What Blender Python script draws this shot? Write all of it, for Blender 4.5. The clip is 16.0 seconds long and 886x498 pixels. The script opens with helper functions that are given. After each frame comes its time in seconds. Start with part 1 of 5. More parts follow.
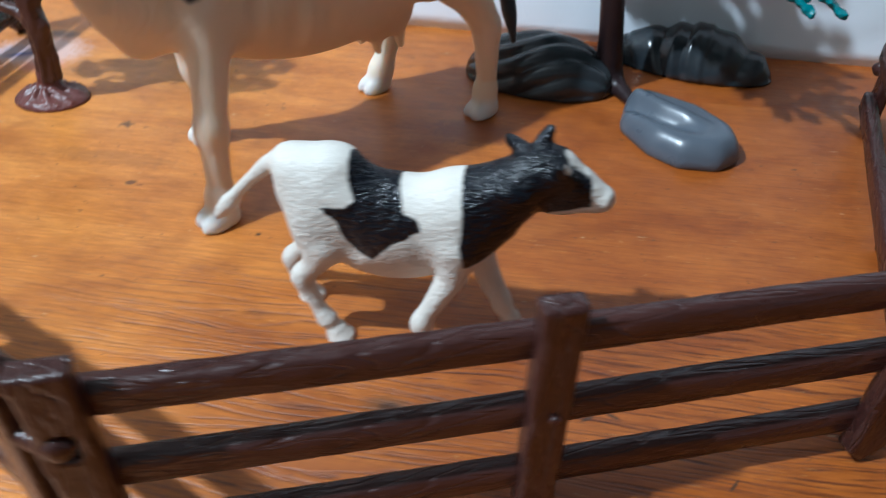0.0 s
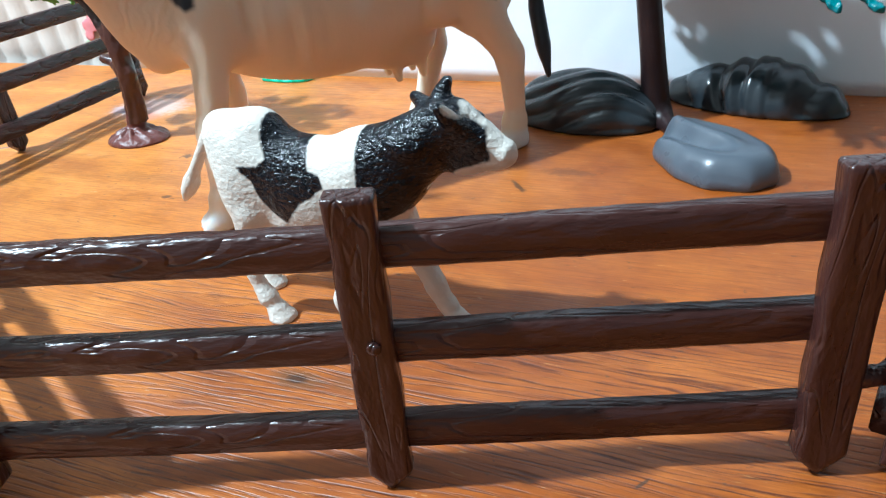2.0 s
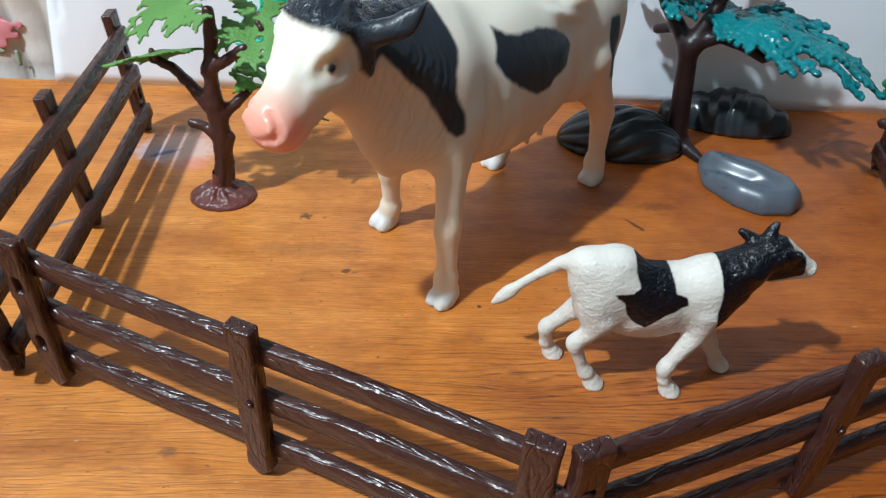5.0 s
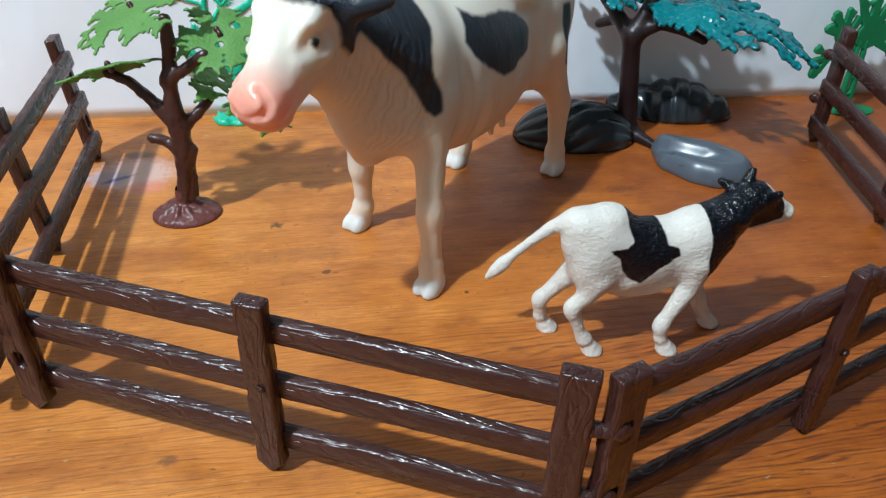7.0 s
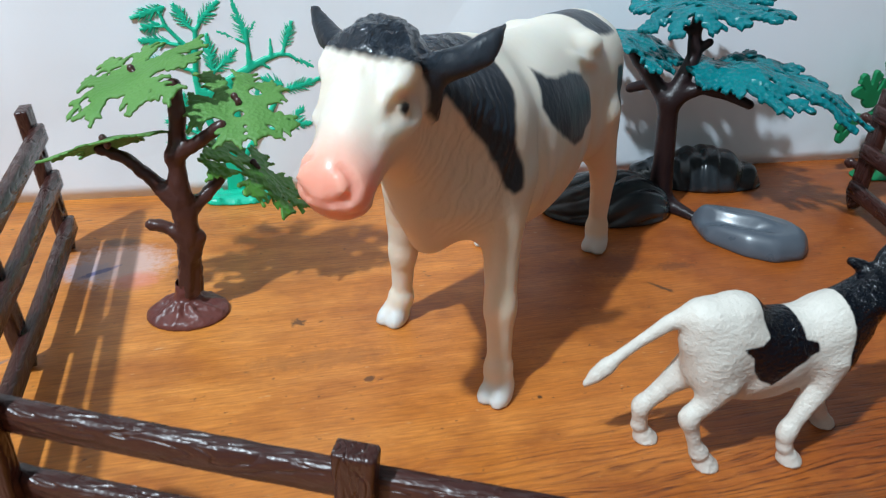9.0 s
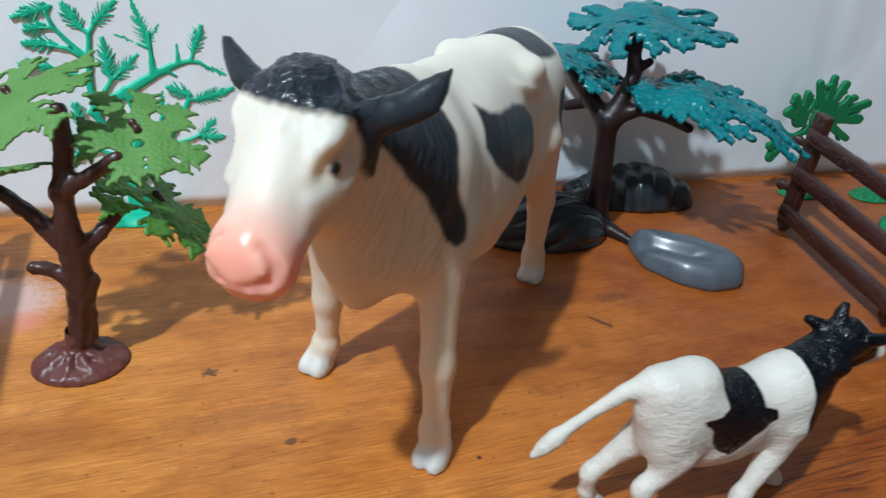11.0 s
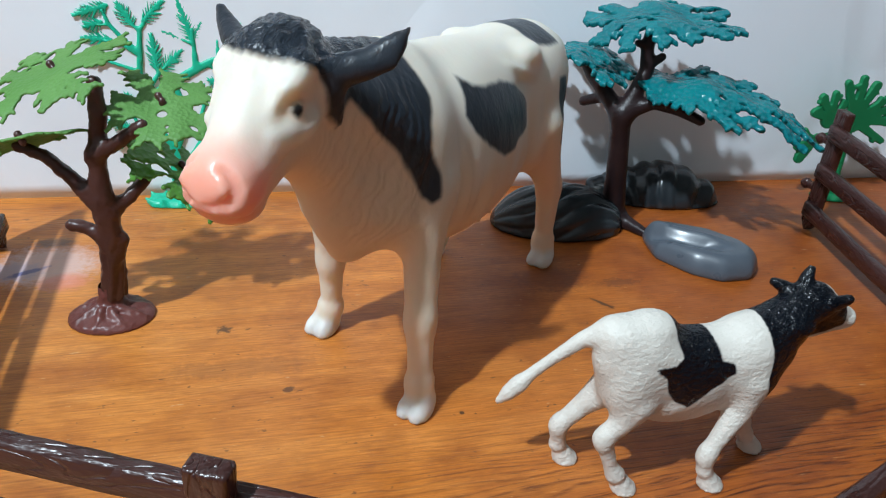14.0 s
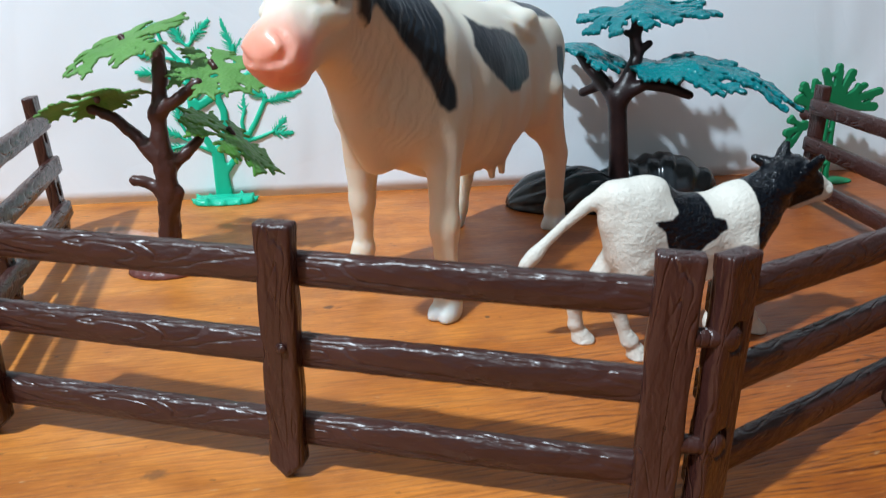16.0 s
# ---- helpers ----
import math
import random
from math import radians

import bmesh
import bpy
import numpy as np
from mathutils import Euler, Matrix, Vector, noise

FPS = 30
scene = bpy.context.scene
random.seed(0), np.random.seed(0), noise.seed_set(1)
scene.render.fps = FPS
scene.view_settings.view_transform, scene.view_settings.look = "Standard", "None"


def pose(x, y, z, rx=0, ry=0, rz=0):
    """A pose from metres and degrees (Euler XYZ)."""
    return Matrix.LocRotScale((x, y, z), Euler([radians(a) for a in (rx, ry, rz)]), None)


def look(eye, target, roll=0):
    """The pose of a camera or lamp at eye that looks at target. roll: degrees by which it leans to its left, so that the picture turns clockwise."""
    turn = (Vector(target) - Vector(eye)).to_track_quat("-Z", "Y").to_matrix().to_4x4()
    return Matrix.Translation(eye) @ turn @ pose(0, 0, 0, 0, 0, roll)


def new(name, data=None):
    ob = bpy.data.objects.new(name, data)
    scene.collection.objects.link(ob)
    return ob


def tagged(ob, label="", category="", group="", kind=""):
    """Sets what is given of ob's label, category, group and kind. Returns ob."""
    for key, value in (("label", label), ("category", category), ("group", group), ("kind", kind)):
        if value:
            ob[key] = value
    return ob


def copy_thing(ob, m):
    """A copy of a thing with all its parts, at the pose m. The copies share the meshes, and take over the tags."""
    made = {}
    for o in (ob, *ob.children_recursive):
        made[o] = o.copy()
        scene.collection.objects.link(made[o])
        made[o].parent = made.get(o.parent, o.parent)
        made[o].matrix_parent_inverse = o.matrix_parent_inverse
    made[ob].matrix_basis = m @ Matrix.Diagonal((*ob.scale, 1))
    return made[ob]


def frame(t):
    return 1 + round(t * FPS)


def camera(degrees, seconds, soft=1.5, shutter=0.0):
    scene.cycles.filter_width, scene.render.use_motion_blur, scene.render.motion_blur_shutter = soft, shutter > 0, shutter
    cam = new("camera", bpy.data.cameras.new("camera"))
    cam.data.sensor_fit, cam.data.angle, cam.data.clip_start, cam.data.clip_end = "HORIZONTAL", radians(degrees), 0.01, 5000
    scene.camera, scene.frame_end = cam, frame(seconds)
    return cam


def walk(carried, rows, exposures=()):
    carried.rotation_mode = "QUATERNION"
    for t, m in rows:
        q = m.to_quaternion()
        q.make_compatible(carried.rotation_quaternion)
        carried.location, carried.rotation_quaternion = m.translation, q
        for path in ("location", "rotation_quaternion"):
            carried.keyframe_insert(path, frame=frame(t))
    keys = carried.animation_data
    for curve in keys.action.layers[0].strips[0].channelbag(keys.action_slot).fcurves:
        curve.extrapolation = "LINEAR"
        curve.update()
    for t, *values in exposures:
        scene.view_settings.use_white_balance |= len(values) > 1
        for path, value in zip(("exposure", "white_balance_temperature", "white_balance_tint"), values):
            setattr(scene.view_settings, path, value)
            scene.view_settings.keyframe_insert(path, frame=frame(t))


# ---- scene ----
cam = camera(61.45, 16.0, soft=1.2, shutter=0.5)
PATH = [
    (0, (0.10181, -0.18229, 0.14630), (0.07932, -0.02885, 0.02001), 1.42),
    (0.5, (0.15259, -0.18005, 0.12088), (0.10236, -0.01721, 0.01619), -4.59),
    (1, (0.17070, -0.17845, 0.11611), (0.09635, -0.02443, 0.01243), -7.88),
    (1.5, (0.17027, -0.17768, 0.10871), (0.09215, -0.02300, 0.00887), -7.37),
    (2, (0.16688, -0.17972, 0.10887), (0.09196, -0.02137, 0.01237), -5.73),
    (2.5, (0.13087, -0.19500, 0.12353), (0.09677, -0.02306, 0.02723), -0.90),
    (3, (0.07437, -0.21973, 0.16051), (0.06254, -0.05314, 0.05046), -1.32),
    (3.5, (0.04195, -0.23463, 0.20851), (0.03621, -0.07412, 0.08933), 2.01),
    (4, (0.01991, -0.22476, 0.20831), (0.01555, -0.07076, 0.08077), 3.40),
    (6.5, (-0.02898, -0.21688, 0.17927), (0.00294, -0.05880, 0.06100), 1.86),
    (7, (-0.03129, -0.23029, 0.17700), (-0.00308, -0.06822, 0.06327), 1.79),
    (7.5, (-0.03959, -0.21582, 0.16088), (-0.00375, -0.04804, 0.05810), 2.29),
    (8, (-0.04902, -0.20874, 0.15985), (-0.01448, -0.03770, 0.06211), 1.27),
    (10.5, (-0.07929, -0.14373, 0.16015), (-0.01197, 0.01620, 0.06069), 6.66),
    (11, (-0.06288, -0.15138, 0.16552), (0.00414, 0.00800, 0.06499), 6.76),
    (11.5, (-0.05433, -0.16112, 0.16778), (0.00799, -0.00009, 0.06685), 6.17),
    (12, (-0.04530, -0.16844, 0.17156), (0.01443, -0.00608, 0.07122), 5.82),
    (12.5, (-0.04057, -0.17690, 0.16287), (0.01238, -0.01450, 0.05885), 5.35),
    (13, (-0.03744, -0.18382, 0.15889), (0.01373, -0.01960, 0.05685), 5.26),
    (13.5, (-0.03395, -0.18604, 0.15678), (0.01434, -0.01923, 0.05757), 4.44),
    (14, (-0.04322, -0.18208, 0.15811), (0.00503, -0.01296, 0.06287), 4.76),
    (14.5, (-0.04088, -0.18249, 0.15557), (0.00840, -0.01367, 0.06033), 3.98),
    (15, (-0.04117, -0.20545, 0.14051), (0.00546, -0.03284, 0.05089), 2.73),
    (15.5, (-0.05227, -0.23189, 0.12264), (-0.00892, -0.04949, 0.05301), 1.03),
    (16, (-0.05381, -0.23391, 0.10877), (-0.00936, -0.05077, 0.04182), 0.71),
]
walk(cam, [(t, look(eye, target, roll)) for t, eye, target, roll in PATH], exposures=[(0.0, 0.32, 6100, 10), (0.5, 0.78, 6000, 7), (1.0, 0.98, 6000, 5), (2.0, 0.97, 6050, 5), (2.5, 0.9, 6050, 6), (3.0, 0.8, 6000, 5), (3.5, 0.48, 6250, 10), (4.0, 0.32, 6650, 10), (6.5, 0.15, 6500, 10), (8.0, 0.2, 6500, 10), (10.5, -0.02, 6500, 10), (12.5, 0.1, 6620, 14), (14.5, 0.1, 6500, 10), (16.0, 0.28, 6500, 10)])

# ---- light: one room lamp up to the left of the table, bounced by added unseen walls ----
DM = 0.1  # the plan below is drawn in decimetres
world = bpy.data.worlds.new("world")
world.use_nodes = True
world.node_tree.nodes["Background"].inputs[0].default_value = (0.75, 0.85, 1.0, 1)
world.node_tree.nodes["Background"].inputs[1].default_value = 0.0
scene.world = world
lamp_data = bpy.data.lights.new("room_lamp", "POINT")
lamp_data.energy, lamp_data.color, lamp_data.shadow_soft_size = 101.0, (0.80, 0.97, 1.09), 0.028
lamp = new("room_lamp", lamp_data)
lamp.matrix_world = pose(-0.74, -0.46, 1.27)


# ---- materials ----
def shader(name, rough=0.5, metal=0.0, spec=0.5):
    m = bpy.data.materials.new(name)
    m.use_nodes = True
    t = m.node_tree
    b = t.nodes["Principled BSDF"]
    b.inputs["Roughness"].default_value, b.inputs["Metallic"].default_value = rough, metal
    b.inputs["Specular IOR Level"].default_value = spec
    return m, t, b


def node(t, kind, values=None, operation="", attribute_name="", interpolation_type="", bands_direction="", vector_type=""):
    n = t.nodes.new(kind)
    if operation:
        n.operation = operation
    if attribute_name:
        n.attribute_name = attribute_name
    if interpolation_type:
        n.interpolation_type = interpolation_type
    if bands_direction:
        n.bands_direction = bands_direction
    if vector_type:
        n.vector_type = vector_type
    for k, v in (values or {}).items():
        n.inputs[k].default_value = v
    return n


def ramp(t, fac, stops):
    n = t.nodes.new("ShaderNodeValToRGB")
    e = n.color_ramp.elements
    while len(e) < len(stops):
        e.new(0.5)
    for el, (p, c) in zip(e, stops):
        el.position, el.color = p, (*c, 1)
    t.links.new(fac, n.inputs[0])
    return n.outputs[0]


def mix(t, fac, a, b, kind="MIX"):
    n = t.nodes.new("ShaderNodeMix")
    n.data_type, n.blend_type = "RGBA", kind
    for i, v in ((0, fac), (6, a), (7, b)):
        if isinstance(v, bpy.types.NodeSocket):
            t.links.new(v, n.inputs[i])
        else:
            n.inputs[i].default_value = v if i == 0 else (*v, 1)
    return n.outputs[2]


def place(t, scale=(1, 1, 1), loc=(0, 0, 0), rot=(0, 0, 0)):
    c = t.nodes.new("ShaderNodeTexCoord")
    m = node(t, "ShaderNodeMapping", {"Scale": scale, "Location": loc, "Rotation": rot})
    t.links.new(c.outputs["Object"], m.inputs[0])
    return m.outputs[0]


def noise_tex(t, vec, scale, detail=4.0, rough=0.55, warp=0.0):
    n = node(t, "ShaderNodeTexNoise", {"Scale": scale, "Detail": detail, "Roughness": rough, "Distortion": warp})
    t.links.new(vec, n.inputs["Vector"])
    return n.outputs[0]


def bump(t, b, height, strength, distance, before=None):
    n = node(t, "ShaderNodeBump", {"Strength": strength, "Distance": distance})
    t.links.new(height, n.inputs["Height"])
    if before is not None:
        t.links.new(before, n.inputs["Normal"])
    t.links.new(n.outputs[0], b.inputs["Normal"])
    return n.outputs[0]


def math_node(t, op, a, b=0.0, c=0.0):
    n = node(t, "ShaderNodeMath", operation=op)
    for i, v in enumerate((a, b, c)):
        if isinstance(v, bpy.types.NodeSocket):
            t.links.new(v, n.inputs[i])
        else:
            n.inputs[i].default_value = v
    return n.outputs[0]


def plastic(name, dark, light, rough, grain=300.0, depth=0.0002, strength=0.4, mottling=60.0, spec=0.5, thin=0.0):
    """Moulded plastic: two close tones, a fine relief, uneven gloss."""
    m, t, b = shader(name, rough, spec=spec)
    p = place(t)
    big = noise_tex(t, p, mottling, 3)
    t.links.new(ramp(t, big, [(0.3, dark), (0.7, light)]), b.inputs["Base Color"])
    fine = noise_tex(t, p, grain, 3)
    t.links.new(ramp(t, big, [(0.2, (rough * 0.8,) * 3), (0.8, (min(1, rough * 1.25),) * 3)]), b.inputs["Roughness"])
    bump(t, b, fine, strength, depth)
    if thin:
        lets_through(t, b, light, thin)
    return m


def lets_through(t, b, colour, share):
    """A thin moulding: a share of the light passes through it."""
    glow = node(t, "ShaderNodeBsdfTranslucent", {"Color": (*colour, 1)})
    both = node(t, "ShaderNodeMixShader", {0: share})
    t.links.new(b.outputs[0], both.inputs[1])
    t.links.new(glow.outputs[0], both.inputs[2])
    t.links.new(both.outputs[0], t.nodes["Material Output"].inputs[0])


def fence_plastic(name, axis):
    """Brown plastic with a moulded wood grain that runs along one axis."""
    m, t, b = shader(name, 0.3)
    s = {"x": (0.2, 1, 1), "z": (1, 1, 0.2)}[axis]
    p = place(t, s)
    big = noise_tex(t, p, 90, 3)
    t.links.new(ramp(t, big, [(0.25, (0.030, 0.0098, 0.0082)), (0.75, (0.053, 0.0180, 0.0148))]), b.inputs["Base Color"])
    n = noise_tex(t, p, 130, 1.5, 0.5, 0.5)
    rings = math_node(t, "PINGPONG", math_node(t, "MULTIPLY", n, 7.0), 0.5)
    groove = ramp(t, rings, [(0.0, (0, 0, 0)), (0.15, (1, 1, 1))])
    first = bump(t, b, groove, 0.5, 0.0006)
    lumps = noise_tex(t, place(t, {"x": (0.36, 1, 1), "z": (1, 1, 0.36)}[axis]), 300, 3, 0.55)
    first = bump(t, b, lumps, 0.75, 0.0013, first)
    bump(t, b, noise_tex(t, place(t), 900, 2), 0.12, 0.0003, first)
    t.links.new(ramp(t, big, [(0.2, (0.2,) * 3), (0.8, (0.38,) * 3)]), b.inputs["Roughness"])
    return m


def pine():
    """Varnished pine boards: grain along x, darker late wood, knots, scratches and dirt."""
    m, t, b = shader("varnished_pine", 0.45, spec=0.6)
    p = place(t)
    warp = noise_tex(t, place(t, (3, 9, 1)), 1.0, 3)
    sep = t.nodes.new("ShaderNodeSeparateXYZ")
    t.links.new(p, sep.inputs[0])
    y = math_node(t, "ADD", sep.outputs[1], math_node(t, "MULTIPLY", warp, 0.02))
    comb = t.nodes.new("ShaderNodeCombineXYZ")
    t.links.new(math_node(t, "MULTIPLY", sep.outputs[0], 0.035), comb.inputs[0])
    t.links.new(y, comb.inputs[1])
    rings = noise_tex(t, comb.outputs[0], 70, 4, 0.6)
    def streaks(scale, along, slope):
        c = t.nodes.new("ShaderNodeCombineXYZ")
        t.links.new(math_node(t, "MULTIPLY", sep.outputs[0], along), c.inputs[0])
        t.links.new(math_node(t, "ADD", y, math_node(t, "MULTIPLY", sep.outputs[0], slope)), c.inputs[1])
        return noise_tex(t, c.outputs[0], scale, 2, 0.5)

    lines, hair = streaks(520, 0.022, -0.02), streaks(1500, 0.03, -0.02)
    patchy = noise_tex(t, p, 9, 5, 0.6)
    # open, weathered late wood in the front strip; closed and smooth under the varnish behind it
    front = math_node(t, "MULTIPLY_ADD", sep.outputs[1], -24.0, -0.2)
    front = math_node(t, "ADD", front, math_node(t, "MULTIPLY_ADD", patchy, 1.6, -0.8))
    side = ramp(t, math_node(t, "MULTIPLY_ADD", sep.outputs[0], 9.0, 0.4), [(0.0, (0.25,) * 3), (0.9, (1, 1, 1))])
    rough_strip = math_node(t, "MULTIPLY", ramp(t, front, [(0.0, (0, 0, 0)), (1.0, (1, 1, 1))]), side)
    rough_back = ramp(t, math_node(t, "MULTIPLY_ADD", sep.outputs[1], 22.0, -2.3), [(0.0, (0, 0, 0)), (1.0, (0.45,) * 3)])
    open_grain = math_node(t, "ADD", math_node(t, "MAXIMUM", rough_strip, rough_back), 0.16)
    drift = math_node(t, "MULTIPLY", noise_tex(t, place(t, (7, 40, 1)), 1.0, 3, 0.55), 0.02)
    drift = math_node(t, "MULTIPLY_ADD", noise_tex(t, place(t, (38, 90, 1)), 1.0, 2, 0.5), 0.0016, drift)
    bands = math_node(t, "ADD", math_node(t, "ADD", sep.outputs[1], drift), math_node(t, "MULTIPLY", sep.outputs[0], -0.02))
    growth = math_node(t, "SINE", math_node(t, "MULTIPLY", bands, 2 * math.pi / 0.0042))
    dashes = ramp(t, noise_tex(t, place(t, (42, 420, 1)), 1.0, 4, 0.65), [(0.40, (0, 0, 0)), (0.62, (1, 1, 1))])
    growth = math_node(t, "MULTIPLY", ramp(t, growth, [(0.74, (0, 0, 0)), (0.98, (1, 1, 1))]), dashes)
    fine = math_node(t, "SINE", math_node(t, "MULTIPLY", bands, 2 * math.pi / 0.0019))
    broken = ramp(t, noise_tex(t, place(t, (70, 700, 1), (0.3, 0.7, 0)), 1.0, 4, 0.65), [(0.40, (0, 0, 0)), (0.6, (0.8,) * 3)])
    fine = math_node(t, "MULTIPLY", ramp(t, fine, [(0.5, (0, 0, 0)), (0.97, (1, 1, 1))]), broken)
    growth = math_node(t, "MAXIMUM", growth, fine)
    fibre = noise_tex(t, place(t, (110, 1500, 1)), 1.0, 3, 0.7)
    where = ramp(t, noise_tex(t, place(t, (0.7, 1.2, 1), (0.3, 0.1, 0)), 9, 2), [(0.38, (0.12,) * 3), (0.62, (1, 1, 1))])
    # the wood is palest round the left of the table and deep orange further out
    tone_dist = t.nodes.new("ShaderNodeVectorMath")
    tone_dist.operation = "LENGTH"
    t.links.new(place(t, (1 / 0.28, 1 / 0.34, 0), (0.16 / 0.28, -0.04 / 0.34, 0)), tone_dist.inputs[0])
    reach = math_node(t, "ADD", tone_dist.outputs["Value"], math_node(t, "MULTIPLY_ADD", patchy, 0.9, -0.45))
    wood = ramp(t, rings, [(0.25, (0.48, 0.145, 0.019)), (0.45, (0.54, 0.172, 0.025)), (0.6, (0.60, 0.208, 0.037)), (0.78, (0.50, 0.154, 0.021))])
    wood = mix(t, math_node(t, "MULTIPLY", where, ramp(t, lines, [(0.56, (0, 0, 0)), (0.68, (0.16,) * 3), (0.78, (0.3,) * 3)])), wood, (0.31, 0.075, 0.010))
    wood = mix(t, math_node(t, "MULTIPLY", growth, open_grain), wood, (0.15, 0.038, 0.009))
    wood = mix(t, ramp(t, hair, [(0.5, (0, 0, 0)), (0.66, (0.4,) * 3)]), wood, (0.30, 0.085, 0.014))
    wood = mix(t, 0.62, wood, ramp(t, fibre, [(0.3, (0.52, 0.43, 0.36)), (0.6, (1.0, 1.0, 1.0)), (0.75, (1.12, 1.14, 1.18))]), "MULTIPLY")
    wood = mix(t, 0.8, wood, ramp(t, patchy, [(0.3, (0.76, 0.66, 0.56)), (0.7, (1.0, 1.0, 1.0))]), "MULTIPLY")
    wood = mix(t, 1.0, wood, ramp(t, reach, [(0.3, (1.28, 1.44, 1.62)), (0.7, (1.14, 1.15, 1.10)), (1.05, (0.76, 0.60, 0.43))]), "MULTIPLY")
    # the wood is lighter and less orange along the front edge of the table
    front_tone = math_node(t, "ADD", math_node(t, "MULTIPLY_ADD", sep.outputs[1], -20.0, -1.8), math_node(t, "MULTIPLY_ADD", patchy, 0.8, -0.4))
    wood = mix(t, 1.0, wood, ramp(t, front_tone, [(0.0, (1, 1, 1)), (0.8, (1.32, 1.46, 1.6))]), "MULTIPLY")
    smear = noise_tex(t, place(t, (1, 1.8, 1)), 55, 6, 0.7)
    wood = mix(t, 0.75, wood, ramp(t, smear, [(0.3, (0.72, 0.64, 0.56)), (0.5, (0.98, 0.97, 0.95)), (0.7, (1.12, 1.16, 1.25))]), "MULTIPLY")
    cloud = noise_tex(t, place(t, (0.8, 1.3, 1), (0.6, 0.2, 0)), 24, 4, 0.62, 0.6)
    wood = mix(t, 0.85, wood, ramp(t, cloud, [(0.32, (0.66, 0.55, 0.45)), (0.5, (0.97, 0.95, 0.92)), (0.68, (1.1, 1.12, 1.16))]), "MULTIPLY")
    # dark specks and short scratches
    speck = noise_tex(t, place(t, (1, 1.6, 1)), 260, 2, 0.5)
    wood = mix(t, ramp(t, speck, [(0.70, (0, 0, 0)), (0.74, (0.7,) * 3)]), wood, (0.09, 0.032, 0.012))
    chips = noise_tex(t, place(t, (1, 2.2, 1), (0.21, 0.37, 0)), 95, 5, 0.75)
    wood = mix(t, ramp(t, chips, [(0.65, (0, 0, 0)), (0.685, (0.75,) * 3)]), wood, (0.10, 0.036, 0.014))
    pale = noise_tex(t, place(t, (1, 4, 1)), 120, 2, 0.5)
    wood = mix(t, ramp(t, pale, [(0.73, (0, 0, 0)), (0.76, (0.5,) * 3)]), wood, (0.62, 0.42, 0.24))

    scratch = noise_tex(t, place(t, (110, 1300, 1), (0.4, 0.2, 0)), 1.0, 3, 0.65)
    wood = mix(t, ramp(t, scratch, [(0.65, (0, 0, 0)), (0.75, (0.45,) * 3)]), wood, (0.84, 0.46, 0.17))

    def blot(x, y_, rx, ry, colour, amount, wob=0.5, turn=0.0):
        nonlocal wood
        v = place(t, (1 / rx, 1 / ry, 0.0), (-x / rx, -y_ / ry, 0))
        if turn:
            v = place(t, (1, 1, 0), (0, 0, 0), (0, 0, 0))
            mp = node(t, "ShaderNodeMapping", {"Location": (x, y_, 0), "Rotation": (0, 0, turn), "Scale": (rx, ry, 1)}, vector_type="TEXTURE")
            t.links.new(v, mp.inputs[0])
            v = mp.outputs[0]
        ln = node(t, "ShaderNodeVectorMath", operation="LENGTH")
        t.links.new(v, ln.inputs[0])
        r = math_node(t, "ADD", ln.outputs["Value"], math_node(t, "MULTIPLY", math_node(t, "SUBTRACT", edge, 0.5), 2 * wob))
        wood = mix(t, ramp(t, r, [(0.55, (amount,) * 3), (1.0, (0, 0, 0))]), wood, colour)

    edge = noise_tex(t, p, 330, 5, 0.7)
    crumbs = noise_tex(t, place(t, (1, 1.3, 1), (0.7, 0.1, 0)), 150, 6, 0.8)
    wood = mix(t, ramp(t, crumbs, [(0.66, (0, 0, 0)), (0.69, (0.7,) * 3)]), wood, (0.12, 0.045, 0.016))
    flake = noise_tex(t, place(t, (1, 2.5, 1), (0.15, 0.9, 0)), 190, 4, 0.7)
    wood = mix(t, ramp(t, flake, [(0.68, (0, 0, 0)), (0.72, (0.4,) * 3)]), wood, (0.74, 0.42, 0.17))
    # knot, dents and stains, in metres on the table
    blot(0.0726, -0.068, 0.0085, 0.0040, (0.17, 0.055, 0.014), 0.9, 0.3)
    blot(0.0726, -0.068, 0.0035, 0.0020, (0.05, 0.018, 0.008), 0.9, 0.3)
    blot(0.088, -0.066, 0.010, 0.0035, (0.2, 0.06, 0.014), 0.7)
    blot(-0.0562, 0.048, 0.0030, 0.0026, (0.07, 0.028, 0.012), 0.85, 1.7)
    blot(-0.0361, 0.0116, 0.0024, 0.0016, (0.08, 0.03, 0.012), 0.8, 1.7)
    blot(0.0171, -0.008, 0.0010, 0.0010, (0.04, 0.016, 0.008), 0.9)
    blot(0.0767, 0.0685, 0.020, 0.012, (0.15, 0.035, 0.012), 0.55, 0.9)
    blot(0.105, 0.062, 0.010, 0.004, (0.13, 0.035, 0.012), 0.6, 1.2)
    blot(-0.125, 0.102, 0.024, 0.019, (0.60, 0.40, 0.36), 0.8, 0.6)
    blot(-0.135, 0.098, 0.012, 0.009, (0.36, 0.30, 0.36), 0.65, 0.7)
    blot(-0.116, 0.088, 0.011, 0.008, (0.66, 0.2, 0.13), 0.65, 0.6)
    blot(-0.131, 0.097, 0.009, 0.002, (0.08, 0.08, 0.22), 0.85, 0.8, 0.5)
    blot(-0.125, 0.121, 0.009, 0.005, (0.11, 0.065, 0.05), 0.75, 0.7)
    blot(-0.145, -0.075, 0.006, 0.004, (0.12, 0.045, 0.016), 0.6, 0.8)
    blot(-0.1605, 0.0385, 0.013, 0.0012, (0.12, 0.12, 0.16), 0.8, 0.4, 0.52)
